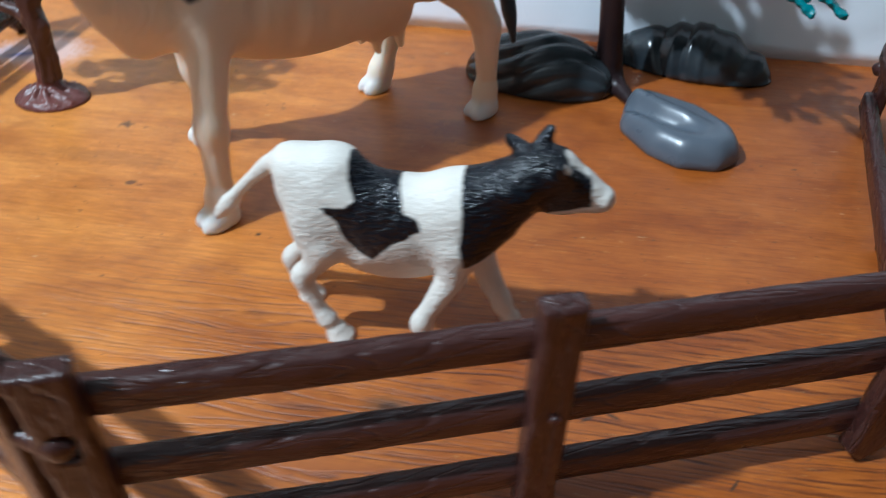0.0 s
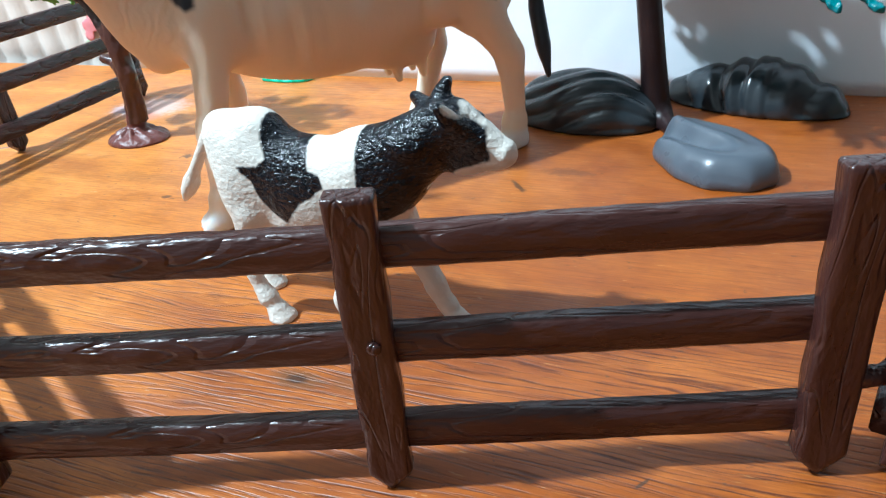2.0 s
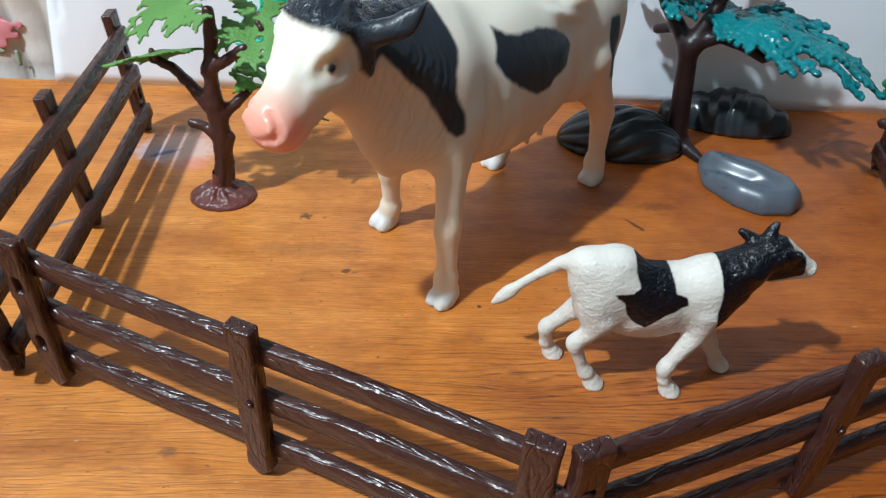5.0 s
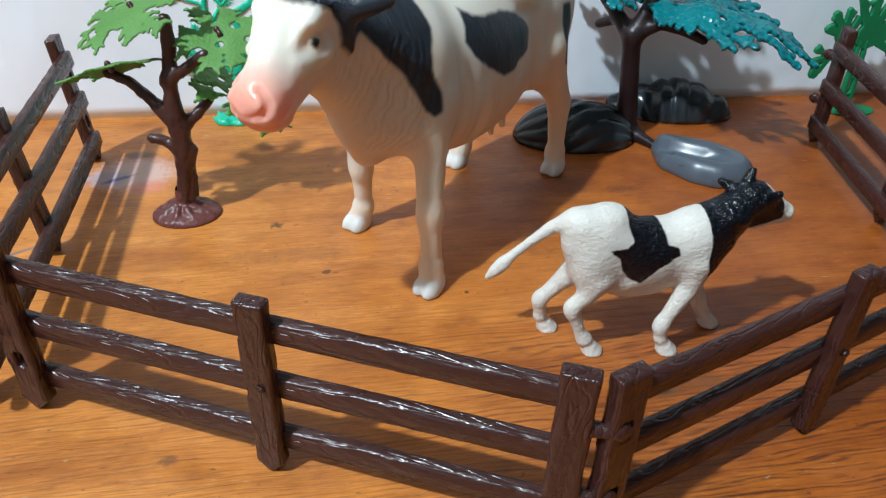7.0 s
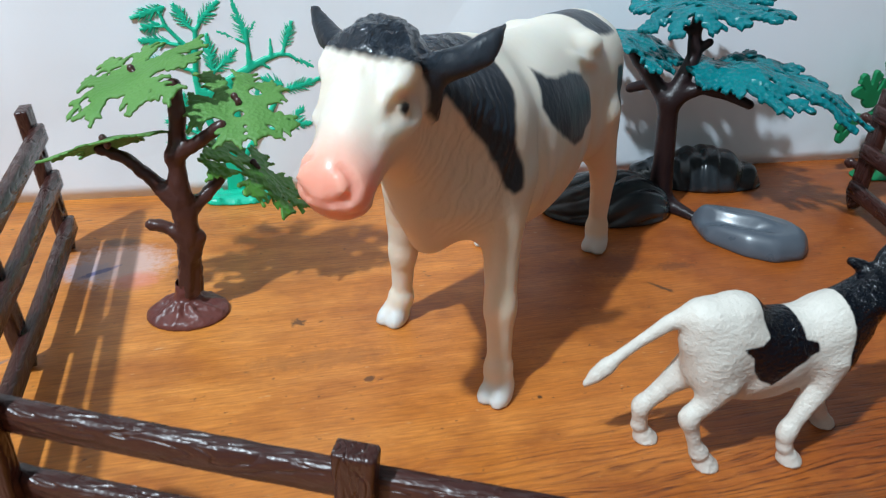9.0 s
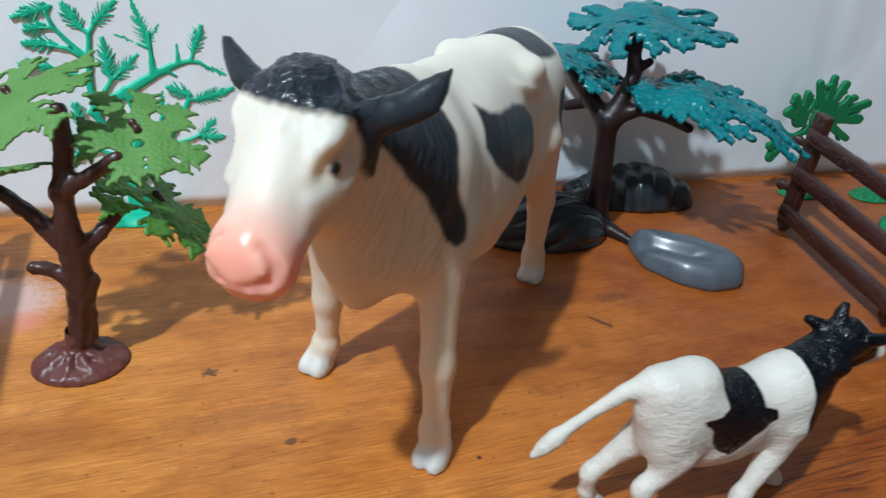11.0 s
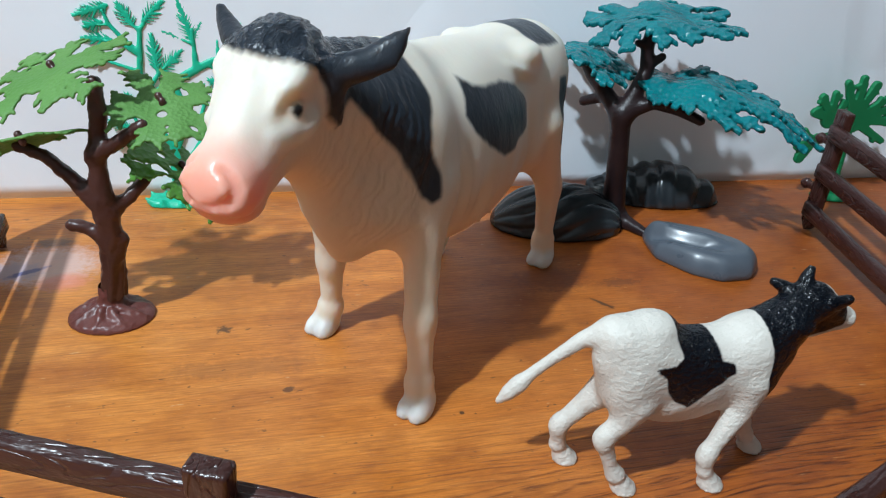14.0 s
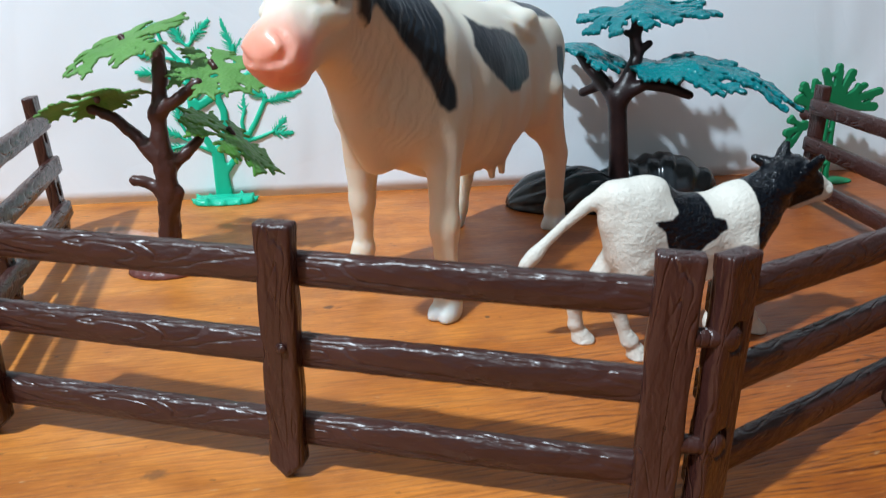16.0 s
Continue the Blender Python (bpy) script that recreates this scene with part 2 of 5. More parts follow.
    blot(-0.084, -0.0765, 0.0032, 0.0024, (0.16, 0.06, 0.02), 0.7, 1.0)
    blot(0.091, 0.047, 0.007, 0.0012, (0.06, 0.024, 0.012), 0.85, 0.8, -0.9)
    blot(0.121, -0.0628, 0.0022, 0.0007, (0.05, 0.02, 0.01), 0.9, 0.5, 0.6)
    blot(0.127, -0.061, 0.0026, 0.0007, (0.05, 0.02, 0.01), 0.9, 0.5, -0.4)
    blot(0.154, -0.076, 0.0028, 0.0005, (0.05, 0.02, 0.01), 0.9, 0.5, 1.0)
    blot(0.045, -0.088, 0.034, 0.006, (0.27, 0.065, 0.014), 0.5, 0.9, 0.08)
    blot(0.11, -0.083, 0.03, 0.004, (0.25, 0.06, 0.013), 0.45, 0.9, 0.05)
    blot(-0.05, 0.025, 0.03, 0.006, (0.22, 0.07, 0.018), 0.4, 0.9)
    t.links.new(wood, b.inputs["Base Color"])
    gloss = noise_tex(t, p, 30, 5, 0.65)
    t.links.new(ramp(t, gloss, [(0.3, (0.36,) * 3), (0.7, (0.58,) * 3)]), b.inputs["Roughness"])
    first = bump(t, b, math_node(t, "MULTIPLY", growth, open_grain), 0.4, -0.0005)
    bump(t, b, fibre, 0.12, 0.0003, first)
    return m


def paper():
    m, t, b = shader("white_paper", 0.85, spec=0.25)
    p = place(t)
    big = noise_tex(t, p, 7, 3)
    t.links.new(ramp(t, big, [(0.3, (0.785, 0.83, 0.885)), (0.7, (0.83, 0.87, 0.92))]), b.inputs["Base Color"])
    fold = noise_tex(t, place(t, (1, 1, 0.6)), 16, 2, 0.4, 0.8)
    first = bump(t, b, fold, 0.3, 0.012)
    crease = noise_tex(t, place(t, (1, 1, 0.8), (0.4, 0, 0.2), (0, 0.6, 0)), 11, 1, 0.4, 1.5)
    crease = math_node(t, "PINGPONG", math_node(t, "MULTIPLY", crease, 5.0), 0.5)
    first = bump(t, b, ramp(t, crease, [(0.0, (0, 0, 0)), (0.12, (1, 1, 1))]), 0.05, 0.0012, first)
    bump(t, b, noise_tex(t, p, 700, 3), 0.08, 0.0004, first)
    return m


def marked(name, pale, dark, rough_pale, rough_dark, wobble, soft, relief, relief_scale, sss=0.0, stretch=(1, 1, 1), pleats=False, pale_relief=0.45, spec=0.35, strokes=False):
    """Painted toy hide: the mesh carries how far each point lies inside the dark markings and the pink nose."""
    m, t, b = shader(name, rough_pale, spec=spec)
    p = place(t, stretch)
    wob = math_node(t, "MULTIPLY", math_node(t, "SUBTRACT", noise_tex(t, p, relief_scale * 0.5, 3, 0.7), 0.5), wobble)

    def amount(layer, width):
        a = node(t, "ShaderNodeAttribute", attribute_name=layer)
        d = math_node(t, "ADD", a.outputs["Fac"], wob)
        n = node(t, "ShaderNodeMapRange", {"From Min": -width, "From Max": width}, interpolation_type="SMOOTHSTEP")
        t.links.new(d, n.inputs[0])
        return n.outputs[0]

    tone = noise_tex(t, p, 28, 3)
    base = mix(t, tone, tuple(c * 0.93 for c in pale), pale)
    pink = amount("pink", soft * 9)
    base = mix(t, pink, base, (0.85, 0.36, 0.27))
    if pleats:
        a = node(t, "ShaderNodeAttribute", attribute_name="tan_tint")
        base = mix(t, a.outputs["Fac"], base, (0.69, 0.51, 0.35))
    base = mix(t, amount("hoof", soft * 2), base, tuple(0.55 + 0.35 * (c - 0.5) for c in pale) if pleats else pale)
    black = amount("dark", soft)
    ink = mix(t, noise_tex(t, p, 55, 4), tuple(c * 0.6 for c in dark), tuple(c * 1.5 for c in dark))
    base = mix(t, black, base, ink)
    base = mix(t, amount("eye", soft * 0.8), base, (0.012, 0.009, 0.008))
    t.links.new(base, b.inputs["Base Color"])
    n = node(t, "ShaderNodeMapRange", {"To Min": rough_pale, "To Max": rough_dark})
    t.links.new(black, n.inputs[0])
    glossy = math_node(t, "MULTIPLY_ADD", pink, -0.2, n.outputs[0])
    if pleats:
        a = node(t, "ShaderNodeAttribute", attribute_name="hair")
        glossy = math_node(t, "MULTIPLY_ADD", math_node(t, "MULTIPLY", a.outputs["Fac"], black), -0.24, glossy)
    t.links.new(glossy, b.inputs["Roughness"])
    if sss:
        b.inputs["Subsurface Weight"].default_value = sss
        b.inputs["Subsurface Radius"].default_value = (0.011, 0.008, 0.006)
        b.inputs["Subsurface Scale"].default_value = 1.0
    first = bump(t, b, noise_tex(t, p, relief_scale, 3, 0.6), relief, 0.0011)
    n = node(t, "ShaderNodeMapRange", {"To Min": relief * pale_relief, "To Max": min(1.0, relief * 1.3)})
    t.links.new(black, n.inputs[0])
    t.links.new(n.outputs[0], first.node.inputs["Strength"])
    first = bump(t, b, noise_tex(t, p, relief_scale * 3, 2), relief * 0.4, 0.0003, first)
    if strokes:
        hairs = noise_tex(t, place(t, (0.6, 1, 1), (0, 0, 0), (0, math.radians(-40), 0)), 950, 2, 0.5)
        n = node(t, "ShaderNodeMapRange", {"To Min": 0.36, "To Max": 0.7})
        t.links.new(black, n.inputs[0])
        first = bump(t, b, hairs, 0.5, 0.0007, first)
        t.links.new(n.outputs[0], first.node.inputs["Strength"])
    if pleats:
        w = node(t, "ShaderNodeTexWave", {"Scale": 105.0, "Distortion": 11.0, "Detail": 3.0, "Detail Scale": 0.8}, bands_direction="X")
        t.links.new(place(t, (1, 1, 1), (0, 0, 0), (0, math.radians(16), 0)), w.inputs["Vector"])
        a = node(t, "ShaderNodeAttribute", attribute_name="pleat")
        first = bump(t, b, math_node(t, "MULTIPLY", w.outputs["Fac"], math_node(t, "MULTIPLY", a.outputs["Fac"], math_node(t, "MULTIPLY_ADD", black, 0.45, 0.4))), 0.5, 0.0009, first)
        a = node(t, "ShaderNodeAttribute", attribute_name="hair")
        curl = noise_tex(t, place(t, (0.5, 1, 0.5)), 330, 3, 0.6, 0.9)
        bump(t, b, math_node(t, "MULTIPLY", curl, math_node(t, "MULTIPLY", black, a.outputs["Fac"])), 0.75, 0.002, first)
    return m


def leaf_plastic(name, dark, light, rough, relief, scale, spec=0.5, thin=0.0):
    m, t, b = shader(name, rough, spec=spec)
    p = place(t)
    big = noise_tex(t, p, 45, 3)
    t.links.new(ramp(t, big, [(0.3, dark), (0.7, light)]), b.inputs["Base Color"])
    v = node(t, "ShaderNodeTexVoronoi", {"Scale": scale})
    t.links.new(p, v.inputs["Vector"])
    first = bump(t, b, v.outputs["Distance"], relief, 0.0012)
    bump(t, b, noise_tex(t, p, scale * 2.5, 3), relief * 0.5, 0.0005, first)
    if thin:
        lets_through(t, b, light, thin)
    return m


def quilt():
    m, t, b = shader("quilted_fabric", 0.9, spec=0.2)
    p = place(t)
    big = noise_tex(t, p, 20, 4)
    t.links.new(ramp(t, big, [(0.3, (0.52, 0.47, 0.42)), (0.7, (0.66, 0.62, 0.57))]), b.inputs["Base Color"])
    w = noise_tex(t, place(t, (1, 1, 1)), 500, 3)
    bump(t, b, w, 0.4, 0.0006)
    return m


def wall_paint():
    m, t, b = shader("matt_wall_paint", 0.9, spec=0.2)
    n = noise_tex(t, place(t), 3, 4)
    t.links.new(ramp(t, n, [(0.3, (0.215, 0.21, 0.20)), (0.7, (0.25, 0.245, 0.235))]), b.inputs["Base Color"])
    bump(t, b, noise_tex(t, place(t), 200, 3), 0.1, 0.001)
    return m


PINE, PAPER, QUILT, PAINT = pine(), paper(), quilt(), wall_paint()
RAIL, POST = fence_plastic("brown_fence_plastic_long_grain", "x"), fence_plastic("brown_fence_plastic_upright_grain", "z")
COW_HIDE = marked("painted_cow_hide", (0.725, 0.67, 0.58), (0.019, 0.025, 0.034), 0.5, 0.36, 0.02, 0.010, 0.3, 260, 0.55, (1, 1, 0.5), True)
CALF_HIDE = marked("painted_calf_hide", (0.67, 0.625, 0.56), (0.002, 0.0035, 0.0065), 0.55, 0.2, 0.016, 0.004, 0.9, 480, pale_relief=0.42, spec=0.4, strokes=True)
BARK = plastic("brown_tree_plastic", (0.042, 0.014, 0.011), (0.072, 0.025, 0.019), 0.36, 160, 0.0009, 0.7)
BARK_RED = plastic("reddish_brown_base_plastic", (0.10, 0.028, 0.024), (0.15, 0.045, 0.037), 0.4, 190, 0.001, 0.8)
BARK_DARK = plastic("dark_brown_tree_plastic", (0.012, 0.006, 0.007), (0.022, 0.0115, 0.012), 0.36, 160, 0.0008, 0.7, spec=0.3)
LEAF = leaf_plastic("leaf_green_plastic", (0.11, 0.29, 0.06), (0.17, 0.38, 0.10), 0.55, 0.3, 700, thin=0.3)
LEAF_DEEP = leaf_plastic("deep_leaf_green_plastic", (0.07, 0.25, 0.03), (0.13, 0.36, 0.055), 0.42, 0.6, 420, thin=0.2)
TEAL = leaf_plastic("teal_leaf_plastic", (0.001, 0.125, 0.145), (0.002, 0.19, 0.21), 0.22, 0.75, 380, 0.32)
MINT = plastic("mint_green_plastic", (0.006, 0.54, 0.33), (0.02, 0.66, 0.42), 0.4, thin=0.25)
GREEN = plastic("grass_green_plastic", (0.003, 0.155, 0.055), (0.006, 0.20, 0.075), 0.5, spec=0.3)
ROCK = plastic("charcoal_rock_plastic", (0.014, 0.018, 0.022), (0.028, 0.035, 0.040), 0.2, 120, 0.0008, 0.35)
STONE = plastic("grey_stone_plastic", (0.07, 0.085, 0.105), (0.095, 0.112, 0.135), 0.3, 500, 0.0002, 0.15)
PINK = plastic("rose_pink_cloth", (0.55, 0.16, 0.18), (0.7, 0.28, 0.3), 0.9)
SAGE = plastic("sage_green_cloth", (0.25, 0.3, 0.18), (0.32, 0.36, 0.24), 0.9)


# ---- building helpers ----
def link(name, verts, faces, material, parent=None, label="", smooth=True, dm=True):
    me = bpy.data.meshes.new(name)
    v = np.asarray(verts, float) * (DM if dm else 1)
    me.from_pydata(v.tolist(), [], [tuple(int(i) for i in fc) for fc in faces])
    me.polygons.foreach_set("use_smooth", np.full(len(me.polygons), smooth))
    me.materials.append(material)
    me.update()
    ob = new(name, me)
    ob.parent = parent
    return tagged(ob, label)


def part(name, bm, material, parent, label="", smooth=False):
    me = bpy.data.meshes.new(name)
    bm.to_mesh(me)
    bm.free()
    me.polygons.foreach_set("use_smooth", np.full(len(me.polygons), smooth))
    me.materials.append(material)
    ob = new(name, me)
    ob.parent = parent
    return tagged(ob, label)


def thing(name, m, label, category, group="", kind=""):
    ob = new(name)
    ob.empty_display_size = 0.02
    ob.matrix_world = m
    return tagged(ob, label, category, group, kind)


def at(x, y, z=0.0, turn=0.0):
    return pose(x * DM, y * DM, z * DM, 0, 0, turn)


class Clay:
    """A solid modelled from soft blobs on a grid, skinned by surface nets. Decimetres."""

    def __init__(self, low, high, step):
        self.low, self.step = np.array(low, float), step
        n = np.ceil((np.array(high) - self.low) / step).astype(int) + 1
        self.axes = [self.low[i] + step * np.arange(n[i]) for i in range(3)]
        self.d = np.full(n, 9.0, np.float32)

    def window(self, low, high):
        out = []
        for i in range(3):
            a = max(0, int((low[i] - self.low[i]) / self.step) - 1)
            b = min(self.d.shape[i], int((high[i] - self.low[i]) / self.step) + 2)
            out.append(slice(a, max(a + 1, b)))
        return tuple(out)

    def grid(self, w):
        return np.meshgrid(*[self.axes[i][w[i]] for i in range(3)], indexing="ij", sparse=True)

    def blend(self, w, d, k):
        a = self.d[w]
        h = np.clip(0.5 + 0.5 * (a - d) / k, 0, 1)
        self.d[w] = a * (1 - h) + d * h - k * h * (1 - h)

    def ball(self, c, r, k=0.05, turn=None):
        r = np.array(r, float) * np.ones(3)
        w = self.window(np.array(c) - max(r) - 2 * k, np.array(c) + max(r) + 2 * k)
        p = [g - c[i] for i, g in enumerate(self.grid(w))]
        if turn is not None:
            m = np.array(turn.to_matrix().transposed())
            p = [m[i][0] * p[0] + m[i][1] * p[1] + m[i][2] * p[2] for i in range(3)]
        q = np.sqrt(sum((p[i] / r[i]) ** 2 for i in range(3)))
        g = np.sqrt(sum((p[i] / r[i] ** 2) ** 2 for i in range(3))) + 1e-6
        self.blend(w, q * (q - 1) / g, k)
        return self

    def limb(self, points, k=0.03):
        """A chain of tapered rods through rows of x, y, z, radius."""
        rows = np.array(points, float)
        big = rows[:, 3].max() + 2 * k
        w = self.window(rows[:, :3].min(0) - big, rows[:, :3].max(0) + big)
        g = self.grid(w)
        chain = 9.0
        for a, b in zip(rows[:-1], rows[1:]):
            ab = b[:3] - a[:3]
            s = np.clip(sum((g[i] - a[i]) * ab[i] for i in range(3)) / (ab @ ab), 0, 1)
            d = np.sqrt(sum((g[i] - a[i] - s * ab[i]) ** 2 for i in range(3))) - (a[3] + s * (b[3] - a[3]))
            chain = np.minimum(chain, d)
        self.blend(w, chain - 0.08 * k, k)
        return self

    def carve(self, points, k=0.02):
        """Cuts a rounded groove along a chain of x, y, z, radius."""
        for a, b in zip(points[:-1], points[1:]):
            a, b = np.array(a, float), np.array(b, float)
            big = max(a[3], b[3]) + 2 * k
            w = self.window(np.minimum(a[:3], b[:3]) - big, np.maximum(a[:3], b[:3]) + big)
            g = self.grid(w)
            ab = b[:3] - a[:3]
            s = np.clip(sum((g[i] - a[i]) * ab[i] for i in range(3)) / (ab @ ab + 1e-9), 0, 1)
            d = (a[3] + s * (b[3] - a[3])) - np.sqrt(sum((g[i] - a[i] - s * ab[i]) ** 2 for i in range(3)))
            o = self.d[w]
            h = np.clip(0.5 - 0.5 * (o - d) / k, 0, 1)
            self.d[w] = o * (1 - h) + d * h + k * h * (1 - h)
        return self

    def floor(self, z=0.0):
        self.d = np.maximum(self.d, (z - self.axes[2])[None, None, :]).astype(np.float32)
        return self

    def skin(self):
        d, n = self.d, self.d.shape
        inside = d < 0
        corners = [(i, j, k) for i in (0, 1) for j in (0, 1) for k in (0, 1)]
        cut = lambda a, c: a[c[0] : n[0] - 1 + c[0], c[1] : n[1] - 1 + c[1], c[2] : n[2] - 1 + c[2]]  # noqa: E731
        count = sum(cut(inside, c).astype(np.int8) for c in corners)
        live = np.argwhere((count > 0) & (count < 8))
        index = np.full([m - 1 for m in n], -1, np.int64)
        index[tuple(live.T)] = np.arange(len(live))
        total, hits = np.zeros((len(live), 3)), np.zeros(len(live))
        for c in corners:
            for ax in range(3):
                if c[ax]:
                    continue
                e = list(c)
                e[ax] = 1
                a = d[live[:, 0] + c[0], live[:, 1] + c[1], live[:, 2] + c[2]]
                b = d[live[:, 0] + e[0], live[:, 1] + e[1], live[:, 2] + e[2]]
                s = (a < 0) != (b < 0)
                t = np.where(s, a / np.where(s, a - b, 1), 0)
                p = np.tile(np.array(c, float), (len(live), 1))
                p[:, ax] = t
                total += p * s[:, None]
                hits += s
        verts = self.low + self.step * (live + total / hits[:, None])
        faces = []
        for ax in range(3):
            o1, o2 = [i for i in range(3) if i != ax]
            a = np.moveaxis(inside, ax, 0)
            change = a[:-1] != a[1:]
            where = np.argwhere(np.moveaxis(change, 0, ax))
            ok = (where[:, o1] > 0) & (where[:, o2] > 0) & (where[:, o1] < n[o1] - 1) & (where[:, o2] < n[o2] - 1)
            where = where[ok]
            quad = []
            for s1, s2 in ((-1, -1), (0, -1), (0, 0), (-1, 0)):
                q = where.copy()
                q[:, o1] += s1
                q[:, o2] += s2
                quad.append(index[tuple(q.T)])
            quad = np.stack(quad, 1)
            flip = inside[tuple(where.T)] != (ax == 1)
            quad[~flip] = quad[~flip][:, ::-1]
            faces.append(quad)
        return verts, np.concatenate(faces)


def polygon_inside(px, py, corners):
    """How far points lie inside (plus) or outside (minus) a polygon in a plane."""
    c = np.array(corners, float)
    best, odd = np.full(px.shape, 9.0), np.zeros(px.shape, bool)
    for (ax, ay), (bx, by) in zip(c, np.roll(c, -1, 0)):
        ex, ey = bx - ax, by - ay
        s = np.clip(((px - ax) * ex + (py - ay) * ey) / (ex * ex + ey * ey), 0, 1)
        best = np.minimum(best, np.hypot(px - ax - s * ex, py - ay - s * ey))
        cross = ((ay > py) != (by > py)) & (px < ex * (py - ay) / (ey if ey else 1e-9) + ax)
        odd ^= cross
    return np.where(odd, best, -best)


def layer(ob, name, values):
    a = ob.data.attributes.new(name, "FLOAT", "POINT")
    a.data.foreach_set("value", np.asarray(values, np.float32))


def ripple(v, scale, seed=0):
    return np.array([noise.noise(Vector((x * scale + seed, y * scale, z * scale))) for x, y, z in v])


# flat mouldings: a shape in a plane, thickened
def rod2(X, Y, a, b, ra, rb):
    ex, ey = b[0] - a[0], b[1] - a[1]
    s = np.clip(((X - a[0]) * ex + (Y - a[1]) * ey) / (ex * ex + ey * ey + 1e-9), 0, 1)
    return np.hypot(X - a[0] - s * ex, Y - a[1] - s * ey) - (ra + s * (rb - ra))


def sheet(low, high, step, shape, thick):
    """Skins a flat moulding: shape(X, Y) gives the outline's distance."""
    clay = Clay((low[0], low[1], -thick * 0.5 - 3 * step), (high[0], high[1], thick * 0.5 + 3 * step), step)
    X, Y = np.meshgrid(clay.axes[0], clay.axes[1], indexing="ij")
    d2 = shape(X, Y)
    z = np.abs(clay.axes[2])[None, None, :] - thick * 0.5
    a = np.maximum(d2[:, :, None], z)
    clay.d = a.astype(np.float32)
    return clay.skin()


def swell(ob, amount):
    """Pushes each point of a mesh along its normal by amount, in decimetres."""
    me = ob.data
    n = len(me.vertices)
    co, no = np.empty(n * 3), np.empty(n * 3)
    me.vertices.foreach_get("co", co)
    me.vertex_normals.foreach_get("vector", no)
    me.vertices.foreach_set("co", co + no * np.repeat(np.asarray(amount), 3) * DM)
    me.update()


# ---- the setting ----
def slab(name, low, high, material, label, category="", bevel=0.0):
    bm = bmesh.new()
    bmesh.ops.create_cube(bm, size=1)
    for v in bm.verts:
        v.co = Vector([(low[i] + high[i]) / 2 + v.co[i] * (high[i] - low[i]) for i in range(3)])
    if bevel:
        bmesh.ops.bevel(bm, geom=bm.edges[:], offset=bevel, segments=2, affect="EDGES")
    ob = part(name, bm, material, None)
    return tagged(ob, label, category or name.split("_")[0], kind="structure")


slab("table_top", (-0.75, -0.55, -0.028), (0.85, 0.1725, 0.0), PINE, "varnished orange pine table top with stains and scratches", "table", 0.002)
# unseen floor, ceiling and walls, added to return the lamp's light as fill
slab("floor", (-1.6, -1.8, -0.77), (1.8, 1.5, -0.75), PAINT, "plain unseen room floor added to bounce light", "floor")
slab("ceiling", (-1.6, -1.8, 1.65), (1.8, 1.5, 1.67), PAINT, "plain unseen room ceiling added to bounce light", "ceiling")
slab("wall_north", (-1.6, 1.5, -0.77), (1.8, 1.52, 1.67), PAINT, "plain unseen room wall added to bounce light", "wall")
slab("wall_south", (-1.6, -1.82, -0.77), (1.8, -1.8, 1.67), PAINT, "plain unseen room wall added to bounce light", "wall")
slab("wall_west", (-1.62, -1.8, -0.77), (-1.6, 1.5, 1.67), PAINT, "plain unseen room wall added to bounce light", "wall")
slab("wall_east", (1.8, -1.8, -0.77), (1.82, 1.5, 1.67), PAINT, "plain unseen room wall added to bounce light", "wall")


def paper_sheet():
    """A tall sheet of paper on edge along the back of the table, a little bowed."""
    xs, zs = np.linspace(-2.09, 4.6, 120), np.linspace(0.0, 3.2, 50)
    verts, faces = [], []
    for side in (0, 1):
        for z in zs:
            for x in xs:
                y = 1.665 - 0.017 * (x + 1.0) + 0.012 * math.sin(x * 1.7 + 0.5) * min(1, z) + 0.01 * math.sin(x * 4.1 + z * 1.3) * min(1, z * 0.7) + 0.02 * z
                verts.append((x + (0.16 * z if x < -2.0 else 0.0), y + 0.004 * side, z))
    w, n = len(xs), len(xs) * len(zs)
    for j in range(len(zs) - 1):
        for i in range(w - 1):
            a = j * w + i
            faces.append((a, a + 1, a + w + 1, a + w))
            faces.append((n + a, n + a + w, n + a + w + 1, n + a + 1))
    for i in range(w - 1):
        faces.append((i, n + i, n + i + 1, i + 1))
        b = (len(zs) - 1) * w + i
        faces.append((b, b + 1, n + b + 1, n + b))
    for j in range(len(zs) - 1):
        a = j * w
        faces.append((a, a + w, n + a + w, n + a))
        b = a + w - 1
        faces.append((b, n + b, n + b + w, b + w))
    ob = link("paper_backdrop", verts, faces, PAPER)
    return tagged(ob, "large white paper sheet standing along the back of the table", "paper", kind="structure")


paper_sheet()


